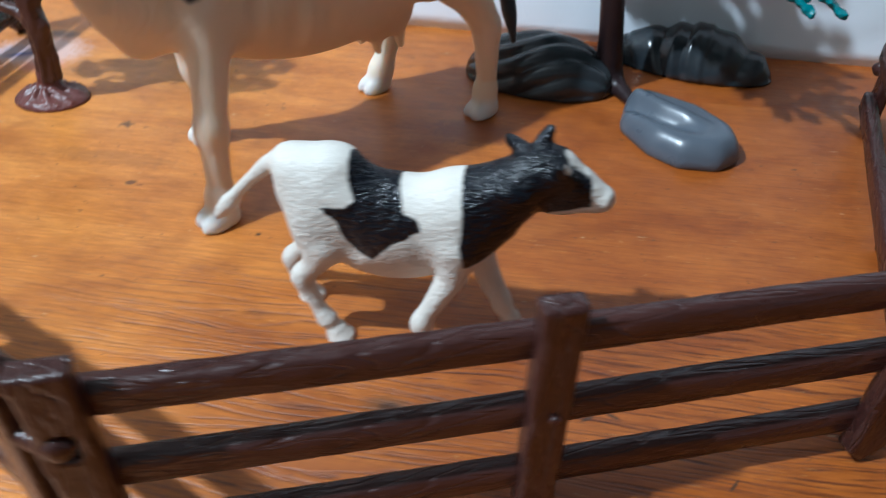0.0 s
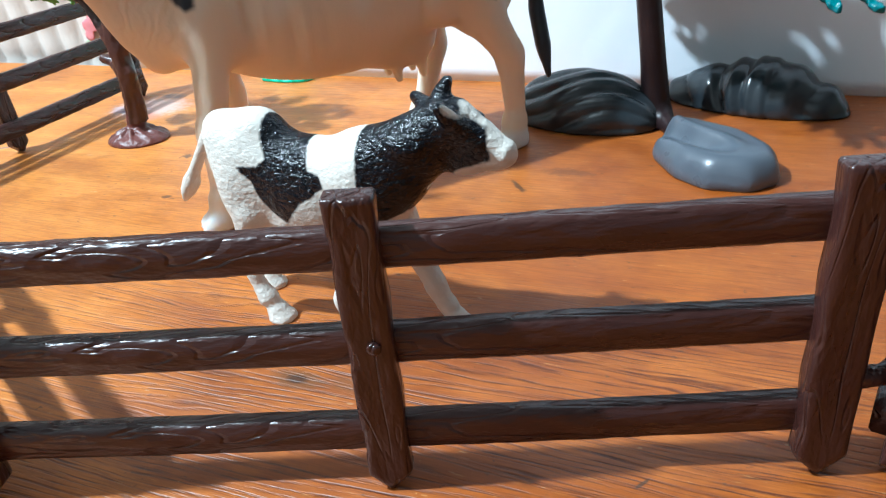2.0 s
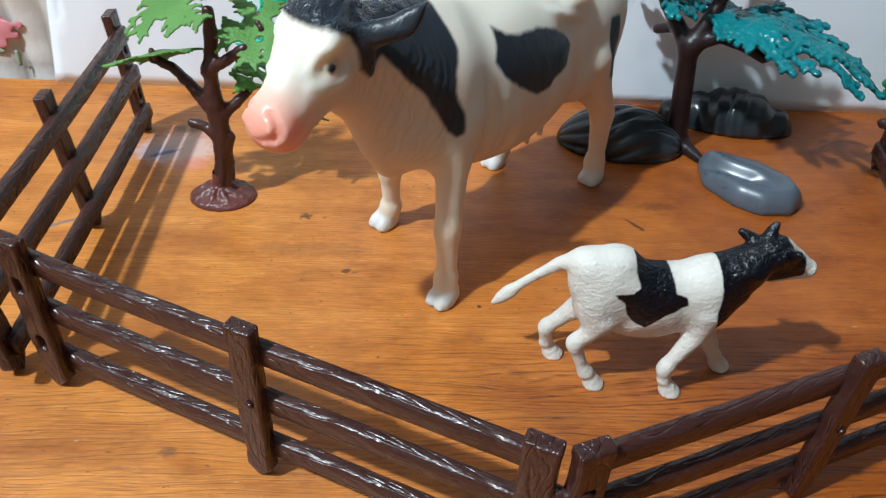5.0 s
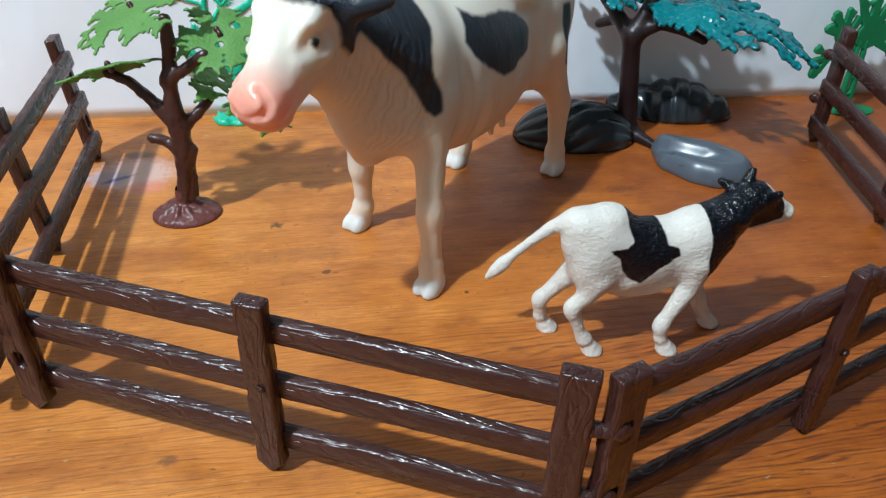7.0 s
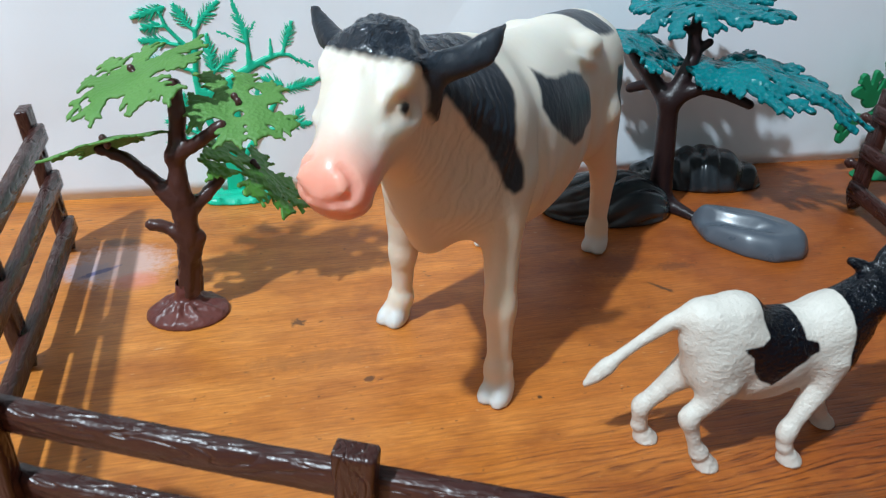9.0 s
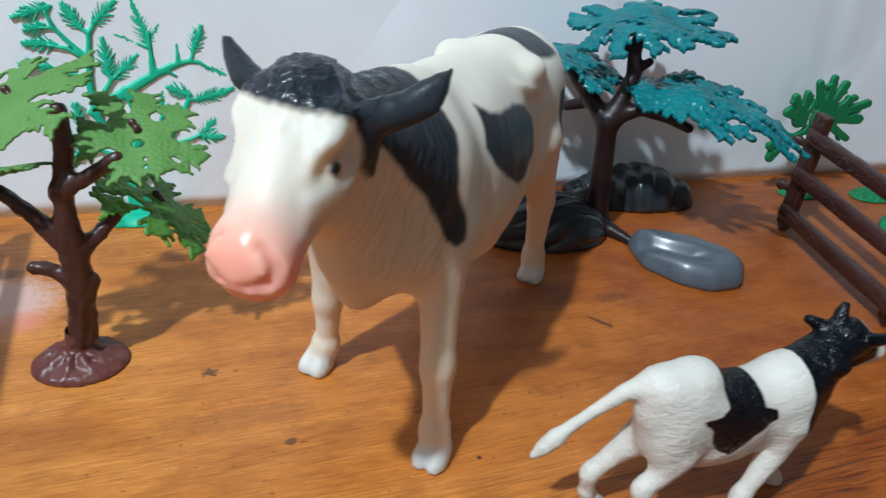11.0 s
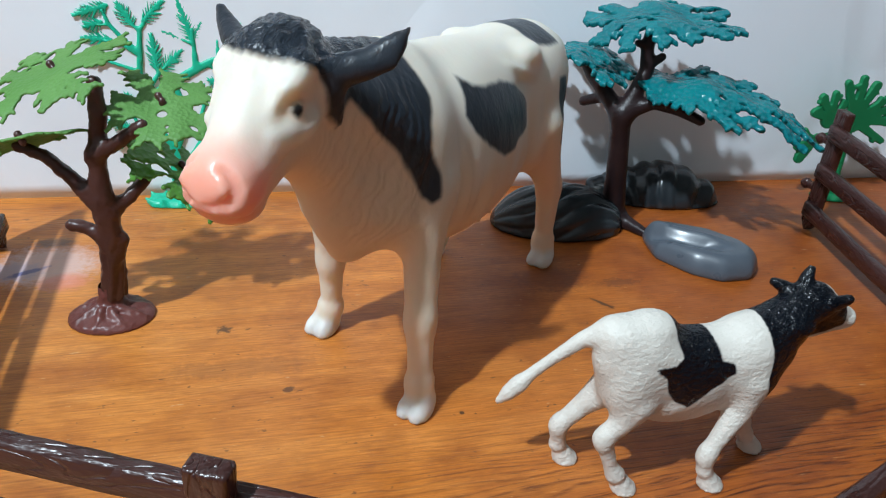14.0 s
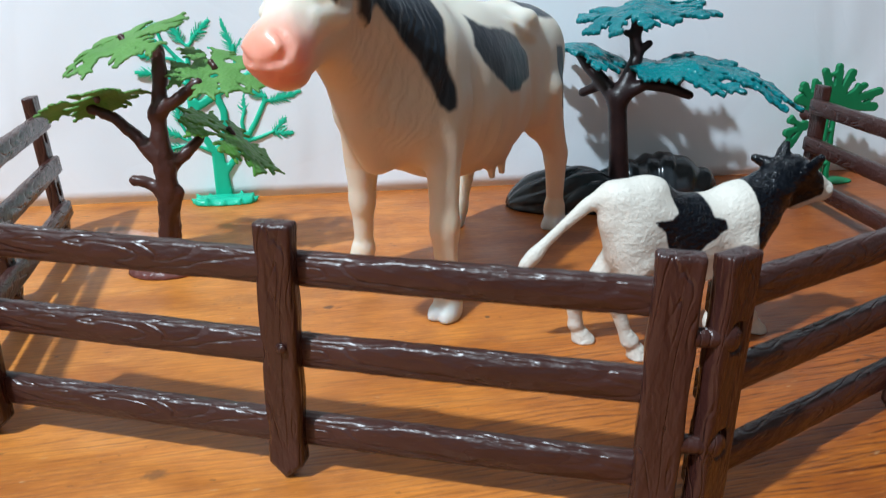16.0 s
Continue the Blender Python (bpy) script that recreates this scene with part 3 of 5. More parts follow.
def quilt_panel():
    """Padded cover behind the table, with stitched channels and a small rose."""
    base = thing("quilted_cover", at(-2.9, 1.86), "beige quilted fabric cover with pink roses behind the table", "quilt")
    xs, zs = np.linspace(-1.3, 1.1, 121), np.linspace(-1.2, 2.4, 91)
    verts, faces = [], []
    for z in zs:
        for x in xs:
            puff = abs(math.sin((x + 0.08 * z) * math.pi / 0.2)) ** 0.5 * (0.8 + 0.2 * abs(math.sin(z * math.pi / 0.17)) ** 0.4)
            verts.append((x, -0.06 * puff + 0.012 * math.sin(x * 2 + z), z))
    for z in (zs[0], zs[-1]):
        for x in (xs[0], xs[-1]):
            verts.append((x, 0.15, z))
    w, k = len(xs), len(xs) * len(zs)
    for j in range(len(zs) - 1):
        for i in range(w - 1):
            a = j * w + i
            faces.append((a, a + 1, a + w + 1, a + w))
    top = (len(zs) - 1) * w
    faces.append((k, k + 2, k + 3, k + 1))
    faces.append(tuple(list(range(w)) [::-1] + [k, k + 1]))
    faces.append(tuple(list(range(top, top + w)) + [k + 3, k + 2]))
    faces.append(tuple([j * w for j in range(len(zs))] + [k + 2, k]))
    faces.append(tuple([j * w + w - 1 for j in range(len(zs))][::-1] + [k + 1, k + 3]))
    link("padding", verts, faces, QUILT, base)
    rng = random.Random(3)
    for cx, cz in ((0.55, 0.24), (-0.25, 0.75), (0.45, 1.15)):
        clay = Clay((cx - 0.2, -0.13, cz - 0.24), (cx + 0.2, 0.02, cz + 0.2), 0.014)
        for n in range(9):
            a = n * 2.4
            r = 0.012 * n
            clay.ball((cx + r * math.cos(a), -0.052 - 0.006 * rng.random(), cz + r * math.sin(a)), (0.045, 0.008, 0.04), 0.006)
        v, fcs = clay.skin()
        rose = link("rose", v, fcs, PINK, base, "soft pink printed rose")
        clay = Clay((cx - 0.2, -0.13, cz - 0.3), (cx + 0.2, 0.02, cz + 0.1), 0.014)
        clay.ball((cx + 0.03, -0.055, cz - 0.16), (0.02, 0.012, 0.06), 0.01).ball((cx - 0.06, -0.055, cz - 0.12), (0.045, 0.012, 0.02), 0.01)
        v, fcs = clay.skin()
        link("leaf", v, fcs, SAGE, rose, "dull green printed leaf")


quilt_panel()


# ---- fences: four alike panels, clipped end to end ----
L = 1.612


PEGS = (0.45, 0.21)


def post_mesh(half, slots=False):
    def shape(X, Y):
        d = np.maximum(np.abs(X) - half - 0.0015 * np.sin(Y * 31 + 1), Y - 0.62)
        d = np.maximum(d, (np.abs(X) * 0.95 - (Y - 0.0)) * 0.85)
        if slots:
            for z in PEGS:
                d = np.maximum(d, 0.017 - np.maximum(np.abs(X), np.abs(Y - z) - 0.014))
        return d

    v, f = sheet((-0.1, -0.02), (0.1, 0.68), 0.0075, shape, 0.047)
    return np.stack([v[:, 0], v[:, 2], v[:, 1]], 1), f[:, ::-1]


def rail_mesh(length, seed):
    rng = random.Random(seed)
    ring = [(-0.015, -0.037), (-0.021, -0.03), (-0.021, 0.03), (-0.014, 0.037), (0.014, 0.037), (0.021, 0.03), (0.021, -0.03), (0.015, -0.037)]
    n = 52
    verts, faces = [], []
    wave = [rng.uniform(-0.0012, 0.0012) for _ in range((n + 1) * 2)]
    for i in range(n + 1):
        x = length * i / n
        sag = -0.006 * math.sin(math.pi * i / n)
        for y, z in ring:
            w = wave[i] if z > 0 else wave[n + 1 + i]
            verts.append((x, y, z + w + sag))
    m = len(ring)
    for i in range(n):
        for j in range(m):
            a, b = i * m + j, i * m + (j + 1) % m
            faces.append((a, a + m, b + m, b))
    faces.append(tuple(range(m)))
    faces.append(tuple(range(n * m, n * m + m))[::-1])
    return verts, faces


def fence_panel():
    base = thing("fence_panel", Matrix.Identity(4), "dark brown plastic three-rail toy fence panel on the table", "fence", "fence panels round the pen")
    plain, wide, slotted = post_mesh(0.041), post_mesh(0.046), post_mesh(0.047, True)
    for x, (v, f) in ((0.0, slotted), (L / 2 - 0.008, plain), (L, wide)):
        ob = link("post", v, f, POST, base)
        ob.location = (x * DM, -0.018 * DM, 0)
    for z, seed in ((0.515, 1), (0.32, 2), (0.117, 3)):
        v, f = rail_mesh(L + 0.02, seed)
        ob = link("rail", v, f, RAIL, base)
        ob.location = (-0.01 * DM, 0.014 * DM, z * DM)
    # the two pegs that clip into the next panel
    for z in PEGS:
        clay = Clay((L - 0.02, -0.09, z - 0.08), (L + 0.2, 0.07, z + 0.08), 0.008)
        clay.limb([(L + 0.03, -0.02, z + 0.002, 0.021), (L + 0.095, -0.012, z, 0.018), (L + 0.118, 0.006, z, 0.017)], 0.01)
        clay.limb([(L + 0.11, -0.004, z - 0.012, 0.018), (L + 0.11, -0.004, z + 0.01, 0.018)], 0.01)
        v, f = clay.skin()
        link("peg", v, f, POST, base, "rounded clip peg")
    # moulded button on the middle post
    clay = Clay((L / 2 - 0.04, -0.09, 0.30), (L / 2 + 0.04, -0.02, 0.38), 0.004)
    clay.ball((L / 2, -0.045, 0.34), (0.014, 0.008, 0.014), 0.006)
    v, f = clay.skin()
    link("button", v, f, POST, base)
    return base


def panel_pose(a, b):
    return at(a[0], a[1], 0.0, math.degrees(math.atan2(b[1] - a[1], b[0] - a[0])))


panel = fence_panel()
panel.matrix_world = panel_pose((-1.247, -0.47), (0.21, -1.152))
for a, b, lean in (((0.3125, -1.168), (1.8235, -0.607), 0), ((-1.43, 1.18), (-1.41, -0.4), 5), ((1.945, -0.585), (2.25, 0.95), 0)):
    more = copy_thing(panel, panel_pose(a, b) @ pose(0, 0, 0, lean))
    if lean == 0 and b[1] < 0:
        # this panel's middle post sits a little nearer its far end
        for ob in more.children:
            if ob.name.startswith("post") and 0.02 < ob.location.x < 0.12 or ob.name.startswith("button"):
                ob.location.x += 0.0024


# ---- the cow ----
def cow():
    c = Clay((-0.95, -0.42, -0.03), (1.27, 0.42, 1.34), 0.0125)
    # trunk
    c.ball((0.12, 0, 0.735), (0.50, 0.25, 0.315), 0.05)
    c.ball((-0.36, 0, 0.785), (0.45, 0.215, 0.245), 0.1)
    c.ball((-0.02, 0, 0.62), (0.46, 0.225, 0.25), 0.1)
    c.ball((0.44, 0, 0.78), (0.21, 0.215, 0.29), 0.08)
    c.ball((0.40, 0, 0.97), (0.3, 0.085, 0.105), 0.06)
    c.ball((-0.62, 0, 0.84), (0.19, 0.15, 0.15), 0.08)
    for s in (-1, 1):
        c.ball((-0.28, s * 0.15, 0.955), (0.07, 0.045, 0.045), 0.06)
        c.ball((-0.70, s * 0.08, 0.875), (0.055, 0.045, 0.055), 0.05)
        c.ball((-0.52, s * 0.125, 0.70), (0.18, 0.09, 0.26), 0.06)
        c.ball((0.42, s * 0.14, 0.71), (0.14, 0.08, 0.22), 0.06)
        c.ball((-0.37, s * 0.165, 0.60), (0.08, 0.055, 0.10), 0.06)
    # muscle lines: behind the shoulder, before the thigh, along the ribs
    for s in (-1, 1):
        c.carve([(0.27, s * 0.262, 0.96, 0.012), (0.285, s * 0.285, 0.80, 0.022), (0.31, s * 0.275, 0.62, 0.018)], 0.05)
        c.carve([(0.50, s * 0.235, 0.86, 0.012), (0.535, s * 0.225, 0.70, 0.018)], 0.04)
        c.carve([(-0.36, s * 0.235, 0.80, 0.014), (-0.40, s * 0.25, 0.66, 0.02), (-0.43, s * 0.23, 0.55, 0.014)], 0.04)
        c.carve([(-0.62, s * 0.185, 0.80, 0.012), (-0.62, s * 0.205, 0.66, 0.016)], 0.04)
    # neck, brisket and throat
    c.limb([(0.46, 0, 0.88, 0.195), (0.64, 0, 0.96, 0.14), (0.80, -0.01, 1.045, 0.105)], 0.06)
    c.limb([(0.53, 0, 0.69, 0.155), (0.70, 0, 0.84, 0.10), (0.86, 0.01, 0.95, 0.07)], 0.06)
    c.limb([(0.57, 0, 0.66, 0.12), (0.57, 0, 0.545, 0.05)], 0.06)
    c.limb([(0.69, 0, 0.76, 0.055), (0.66, 0, 0.62, 0.035), (0.60, 0, 0.53, 0.03)], 0.05)
    c.limb([(0.38, 0, 1.01, 0.06), (0.52, 0, 1.055, 0.055), (0.64, 0, 1.075, 0.055), (0.74, -0.005, 1.085, 0.05)], 0.06)
    # head: a flat broad brow that tapers to a square muzzle
    c.ball((0.85, -0.012, 1.085), (0.115, 0.112, 0.105), 0.05)
    c.limb([(0.875, -0.008, 1.08, 0.096), (0.98, 0.015, 1.0, 0.082), (1.07, 0.035, 0.93, 0.07)], 0.04)
    c.limb([(0.84, 0.0, 0.99, 0.082), (0.95, 0.018, 0.92, 0.06), (1.05, 0.035, 0.87, 0.05)], 0.04)
    c.ball((1.098, 0.042, 0.922), (0.076, 0.088, 0.078), 0.03)
    c.ball((1.115, 0.043, 0.895), (0.055, 0.085, 0.05), 0.02)
    c.ball((1.065, 0.036, 0.852), (0.066, 0.062, 0.036), 0.02)
    c.ball((0.822, -0.02, 1.15), (0.10, 0.088, 0.068), 0.03)
    for s in (-1, 1):
        c.limb([(0.885, s * 0.088 - 0.006, 1.13, 0.036), (0.945, s * 0.098 + 0.0, 1.088, 0.026), (0.985, s * 0.082 + 0.01, 1.04, 0.018)], 0.03)
        c.limb([(0.89, s * 0.098, 1.015, 0.03), (0.96, s * 0.094 + 0.01, 0.99, 0.026), (1.03, s * 0.076 + 0.025, 0.955, 0.018)], 0.03)
        c.carve([(1.01, s * 0.125 + 0.008, 1.045, 0.03), (0.97, s * 0.138 + 0.005, 1.058, 0.04), (0.925, s * 0.144, 1.06, 0.038)], 0.025)
        c.carve([(0.985, s * 0.122 + 0.008, 1.048, 0.015), (0.93, s * 0.134, 1.072, 0.015), (0.88, s * 0.132, 1.066, 0.012)], 0.012)
        c.ball((0.932, s * 0.104 + 0.002, 1.053), (0.022, 0.017, 0.017), 0.006)
        c.ball((1.13, 0.045 + s * 0.052, 0.925), (0.034, 0.03, 0.04), 0.02)
        c.limb([(1.005, s * 0.083 + 0.012, 1.008, 0.019), (0.947, s * 0.098 + 0.004, 1.014, 0.023), (0.89, s * 0.104, 1.016, 0.018)], 0.012)
        c.carve([(1.02, s * 0.12 + 0.02, 0.965, 0.02), (0.95, s * 0.145 + 0.01, 0.965, 0.026), (0.9, s * 0.15, 0.955, 0.02)], 0.03)
        c.carve([(1.138, 0.042 + s * 0.042, 0.974, 0.008), (1.14, 0.042 + s * 0.068, 0.959, 0.012), (1.144, 0.042 + s * 0.08, 0.938, 0.014), (1.156, 0.042 + s * 0.07, 0.914, 0.012), (1.168, 0.042 + s * 0.038, 0.894, 0.009), (1.172, 0.042 + s * 0.01, 0.892, 0.006)], 0.008)
    c.carve([(1.15, -0.04, 0.872, 0.007), (1.168, 0.04, 0.864, 0.008), (1.14, 0.098, 0.860, 0.009), (1.09, 0.106, 0.858, 0.008), (1.03, 0.096, 0.864, 0.006)], 0.008)
    # ears: leaf shaped, hollow to the front
    c.limb([(0.80, 0.09, 1.10, 0.04), (0.765, 0.142, 1.122, 0.033)], 0.02)
    c.limb([(0.779, 0.12, 1.112, 0.024), (0.738, 0.166, 1.14, 0.026), (0.706, 0.198, 1.172, 0.02), (0.672, 0.228, 1.206, 0.006)], 0.015)
    c.limb([(0.782, 0.125, 1.104, 0.022), (0.748, 0.18, 1.122, 0.022), (0.722, 0.212, 1.135, 0.017), (0.696, 0.222, 1.172, 0.012)], 0.025)
    c.carve([(0.80, 0.19, 1.155, 0.02), (0.752, 0.222, 1.185, 0.016)], 0.015)
    c.limb([(0.83, -0.12, 1.125, 0.03), (0.802, -0.185, 1.138, 0.032), (0.78, -0.228, 1.164, 0.023), (0.764, -0.258, 1.192, 0.011)], 0.02)
    c.carve([(0.85, -0.215, 1.125, 0.018), (0.81, -0.26, 1.17, 0.014)], 0.015)
    c.limb([(0.80, 0.1, 1.06, 0.035), (0.79, 0.115, 0.99, 0.012)], 0.02)
    # legs
    c.limb([(0.42, 0.145, 0.70, 0.10), (0.465, 0.19, 0.50, 0.055), (0.505, 0.22, 0.31, 0.043), (0.512, 0.228, 0.24, 0.039), (0.52, 0.24, 0.13, 0.036), (0.53, 0.245, 0.08, 0.045)], 0.04)
    c.limb([(0.42, -0.155, 0.70, 0.10), (0.385, -0.20, 0.48, 0.066), (0.36, -0.22, 0.30, 0.041), (0.335, -0.235, 0.13, 0.034), (0.335, -0.24, 0.08, 0.044)], 0.04)
    c.limb([(-0.46, 0.145, 0.66, 0.11), (-0.53, 0.17, 0.50, 0.074), (-0.615, 0.19, 0.36, 0.05), (-0.625, 0.195, 0.14, 0.036), (-0.615, 0.2, 0.08, 0.048)], 0.04)
    c.limb([(-0.44, -0.145, 0.64, 0.105), (-0.44, -0.17, 0.48, 0.07), (-0.475, -0.19, 0.36, 0.048), (-0.42, -0.205, 0.14, 0.04), (-0.40, -0.21, 0.08, 0.052)], 0.04)
    for u, v in ((0.545, 0.255), (0.35, -0.255), (-0.60, 0.21), (-0.38, -0.215)):
        c.ball((u - 0.01, v, 0.03), (0.058, 0.05, 0.065), 0.012)
        for s in (-1, 1):
            c.ball((u + 0.022, v + s * 0.022, 0.012), (0.052, 0.033, 0.05), 0.008)
        c.carve([(u + 0.08, v, 0.0, 0.009), (u + 0.06, v, 0.055, 0.007)], 0.005)
        c.carve([(u + 0.07, v - 0.05, 0.075, 0.006), (u + 0.085, v, 0.072, 0.006), (u + 0.07, v + 0.05, 0.075, 0.006)], 0.012)
    for u, v, z in ((0.508, 0.222, 0.31), (0.362, -0.219, 0.31), (-0.61, 0.19, 0.35), (-0.47, -0.19, 0.35)):
        c.ball((u, v, z), (0.05, 0.046, 0.065), 0.03)
    for u, v in ((0.525, 0.242), (0.335, -0.238), (-0.62, 0.198), (-0.41, -0.208)):
        c.ball((u, v, 0.105), (0.046, 0.044, 0.032), 0.02)
    # udder and tail
    c.ball((-0.24, 0, 0.43), (0.15, 0.11, 0.09), 0.05)
    for u, v in ((-0.31, 0.05), (-0.31, -0.05), (-0.21, 0.05), (-0.21, -0.05)):
        c.limb([(u, v, 0.38, 0.022), (u - 0.005, v * 1.1, 0.31, 0.013)], 0.02)
    c.limb([(-0.64, 0, 0.93, 0.05), (-0.76, 0.01, 0.915, 0.034), (-0.82, 0.03, 0.82, 0.026), (-0.835, 0.0, 0.62, 0.021), (-0.828, 0.035, 0.46, 0.03), (-0.822, 0.09, 0.33, 0.029), (-0.818, 0.135, 0.215, 0.008)], 0.03)
    c.floor()
    v, f = c.skin()
    x, y, z = v.T
    ob = link("toy_cow", v, f, COW_HIDE)
    # folds of skin on the neck, faint ribs, the flank's hollow
    band = lambda q, lo, hi, e: np.clip((q - lo) / e, 0, 1) * np.clip((hi - q) / e, 0, 1)  # noqa: E731
    line = (x - 0.62) * 0.83 - (z - 0.85) * 0.2
    folds = np.sin(line * 150 + 2.6 * np.sin(z * 13 + 5 * x) + 1.2 * np.sin(z * 31 - 17 * x)) * np.clip(0.55 + 0.7 * np.sin(z * 19 + 23 * x) * np.sin(z * 11 - 14 * x), 0.05, 1) * band(x, 0.50, 0.84, 0.08) * band(z, 0.58, 1.02, 0.08) * band(np.abs(y), 0.05, 9, 0.04)
    ribs = np.sin(x * 52 + 2.0 * z) * band(x, -0.2, 0.36, 0.1) * band(z, 0.5, 0.92, 0.12) * band(np.abs(y), 0.12, 9, 0.05)
    hollow = np.exp(-(((x + 0.24) / 0.07) ** 2 + ((z - 0.80) / 0.14) ** 2)) * band(np.abs(y), 0.1, 9, 0.05)
    tuft = np.sin(x * 90 + 3 * np.sin(y * 60)) * np.sin(y * 110 + z * 40) * band(z, 1.1, 1.3, 0.03) * band(np.abs(y), -1, 0.12, 0.03)
    seam_at = 0.535 + (z - 0.80) * 0.2
    seam = np.exp(-(((x - seam_at) / 0.010) ** 2)) * band(z, 0.76, 1.03, 0.03) * band(y, 0.03, 9, 0.03) * (0.75 + 0.25 * np.sin(z * 150))
    # slack hide that hangs in upright folds behind the shoulder, and the hollow under the hip bone
    drape = sum(a * np.exp(-(((x - u - 0.06 * (z - 0.7)) / w) ** 2)) * band(z, lo, hi, 0.1) for u, w, a, lo, hi in ((0.33, 0.018, -1.0, 0.52, 0.88), (0.285, 0.016, 0.7, 0.50, 0.8), (0.20, 0.02, -0.6, 0.45, 0.72), (0.155, 0.016, 0.7, 0.44, 0.7), (0.08, 0.02, -0.5, 0.46, 0.66), (-0.27, 0.016, -0.6, 0.5, 0.72))) * band(np.abs(y), 0.1, 9, 0.05)
    brace = np.exp(-(((z - 0.935 - 0.35 * (x + 0.16)) / 0.016) ** 2)) * band(x, -0.32, -0.06, 0.06) * band(np.abs(y), 0.08, 9, 0.04)
    pit = np.exp(-(((x + 0.17) / 0.06) ** 2 + ((z - 0.885) / 0.035) ** 2)) * band(np.abs(y), 0.08, 9, 0.04)
    swell(ob, 0.0026 * folds + 0.0008 * ribs + 0.007 * seam - 0.026 * hollow + 0.005 * tuft + 0.015 * drape + 0.014 * brace - 0.016 * pit)
    layer(ob, "pleat", band(x, 0.47, 0.86, 0.08) * band(z, 0.55, 1.06, 0.08) * band(np.abs(y), 0.03, 9, 0.05))
    layer(ob, "hair", band(z, 1.1, 1.4, 0.03) * band(np.abs(y), -1, 0.14, 0.03) * band(x, 0.5, 0.97, 0.04))
    # tan in the eye hollows and along the cheek groove
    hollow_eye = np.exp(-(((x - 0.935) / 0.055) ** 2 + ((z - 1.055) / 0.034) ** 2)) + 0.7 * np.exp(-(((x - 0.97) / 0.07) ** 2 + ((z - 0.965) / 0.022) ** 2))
    # tan below, white over the back, the brow and the bridge of the nose, with a streaked edge
    tan_top = 0.70 + 0.05 * np.sin(x * 21 + 2 * np.sin(z * 9)) + 0.035 * np.sin(x * 47 + 1.0)
    tan_share = np.clip((tan_top - z) / 0.16 + 0.5, 0, 1)
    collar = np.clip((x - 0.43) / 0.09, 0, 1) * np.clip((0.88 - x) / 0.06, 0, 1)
    tan_share = np.maximum(tan_share, 0.95 * collar)
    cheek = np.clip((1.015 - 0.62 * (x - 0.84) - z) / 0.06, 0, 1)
    tan_share = np.where(x > 0.82, np.maximum(cheek, collar * (z < 1.0)), tan_share)
    # less tan on the lower legs of the far side
    tan_share = tan_share * np.where((y < -0.05) & (z < 0.45), 0.35, 1.0)
    layer(ob, "tan_tint", np.clip(0.72 * tan_share + 0.75 * hollow_eye * (np.abs(y) > 0.05) * (x > 0.84), 0, 0.8))
    left = y
    neck = polygon_inside(x, z, [(0.80, 1.10), (0.73, 1.02), (0.66, 0.938), (0.593, 0.862), (0.56, 0.785), (0.525, 0.72), (0.50, 0.698), (0.472, 0.71), (0.468, 0.775), (0.50, 0.86), (0.49, 0.92), (0.455, 0.98), (0.455, 1.04), (0.455, 1.3), (0.8, 1.3)])
    poll = polygon_inside(x, z, [(0.98, 1.165), (0.92, 1.15), (0.865, 1.125), (0.838, 1.08), (0.825, 1.01), (0.787, 0.968), (0.76, 1.02), (0.6, 1.1), (0.6, 1.4), (1.0, 1.4)])
    side = np.minimum(polygon_inside(x, z, [(0.24, 0.99), (0.19, 0.957), (0.13, 0.943), (0.02, 0.938), (-0.08, 0.908), (-0.165, 0.868), (-0.215, 0.81), (-0.15, 0.752), (-0.05, 0.738), (-0.015, 0.712), (0.075, 0.718), (0.175, 0.775), (0.252, 0.838), (0.28, 0.892), (0.25, 0.945)]), left)
    rump = polygon_inside(x, z, [(-0.37, 1.2), (-0.36, 1.02), (-0.35, 0.995), (-0.39, 0.975), (-0.46, 0.96), (-0.56, 0.955), (-0.6, 1.2)])
    rump = np.minimum(rump, y + 0.1)
    thigh = np.minimum(polygon_inside(x, z, [(-0.48, 0.85), (-0.555, 0.84), (-0.585, 0.7), (-0.55, 0.57), (-0.49, 0.59), (-0.465, 0.72)]), left - 0.06)
    far = np.minimum(polygon_inside(x, z, [(0.26, 1.06), (0.08, 1.07), (0.02, 0.85), (0.2, 0.78)]), -0.13 - left)
    tail = np.minimum(0.57 - z, -0.76 - x)
    layer(ob, "dark", np.max([neck, poll, side, rump, thigh, far, tail], 0))
    layer(ob, "pink", np.where(z > 0.7, (x - 1.055) * 0.767 + (y - 0.03) * 0.12 - (z - 0.945) * 0.627, -1.0))
    layer(ob, "hoof", 0.07 - z)
    eye = np.minimum(np.hypot(np.hypot(x - 0.942, y - 0.122), z - 1.055), np.hypot(np.hypot(x - 0.942, y + 0.118), z - 1.055))
    layer(ob, "eye", np.maximum(0.0185 - eye, -0.05))
    ob.matrix_world = at(0.215, 0.53, 0.0, math.degrees(math.atan2(-0.738, -0.674)))
    return tagged(ob, "large black and white plastic toy cow with a pink muzzle", "toy cow")


cow()


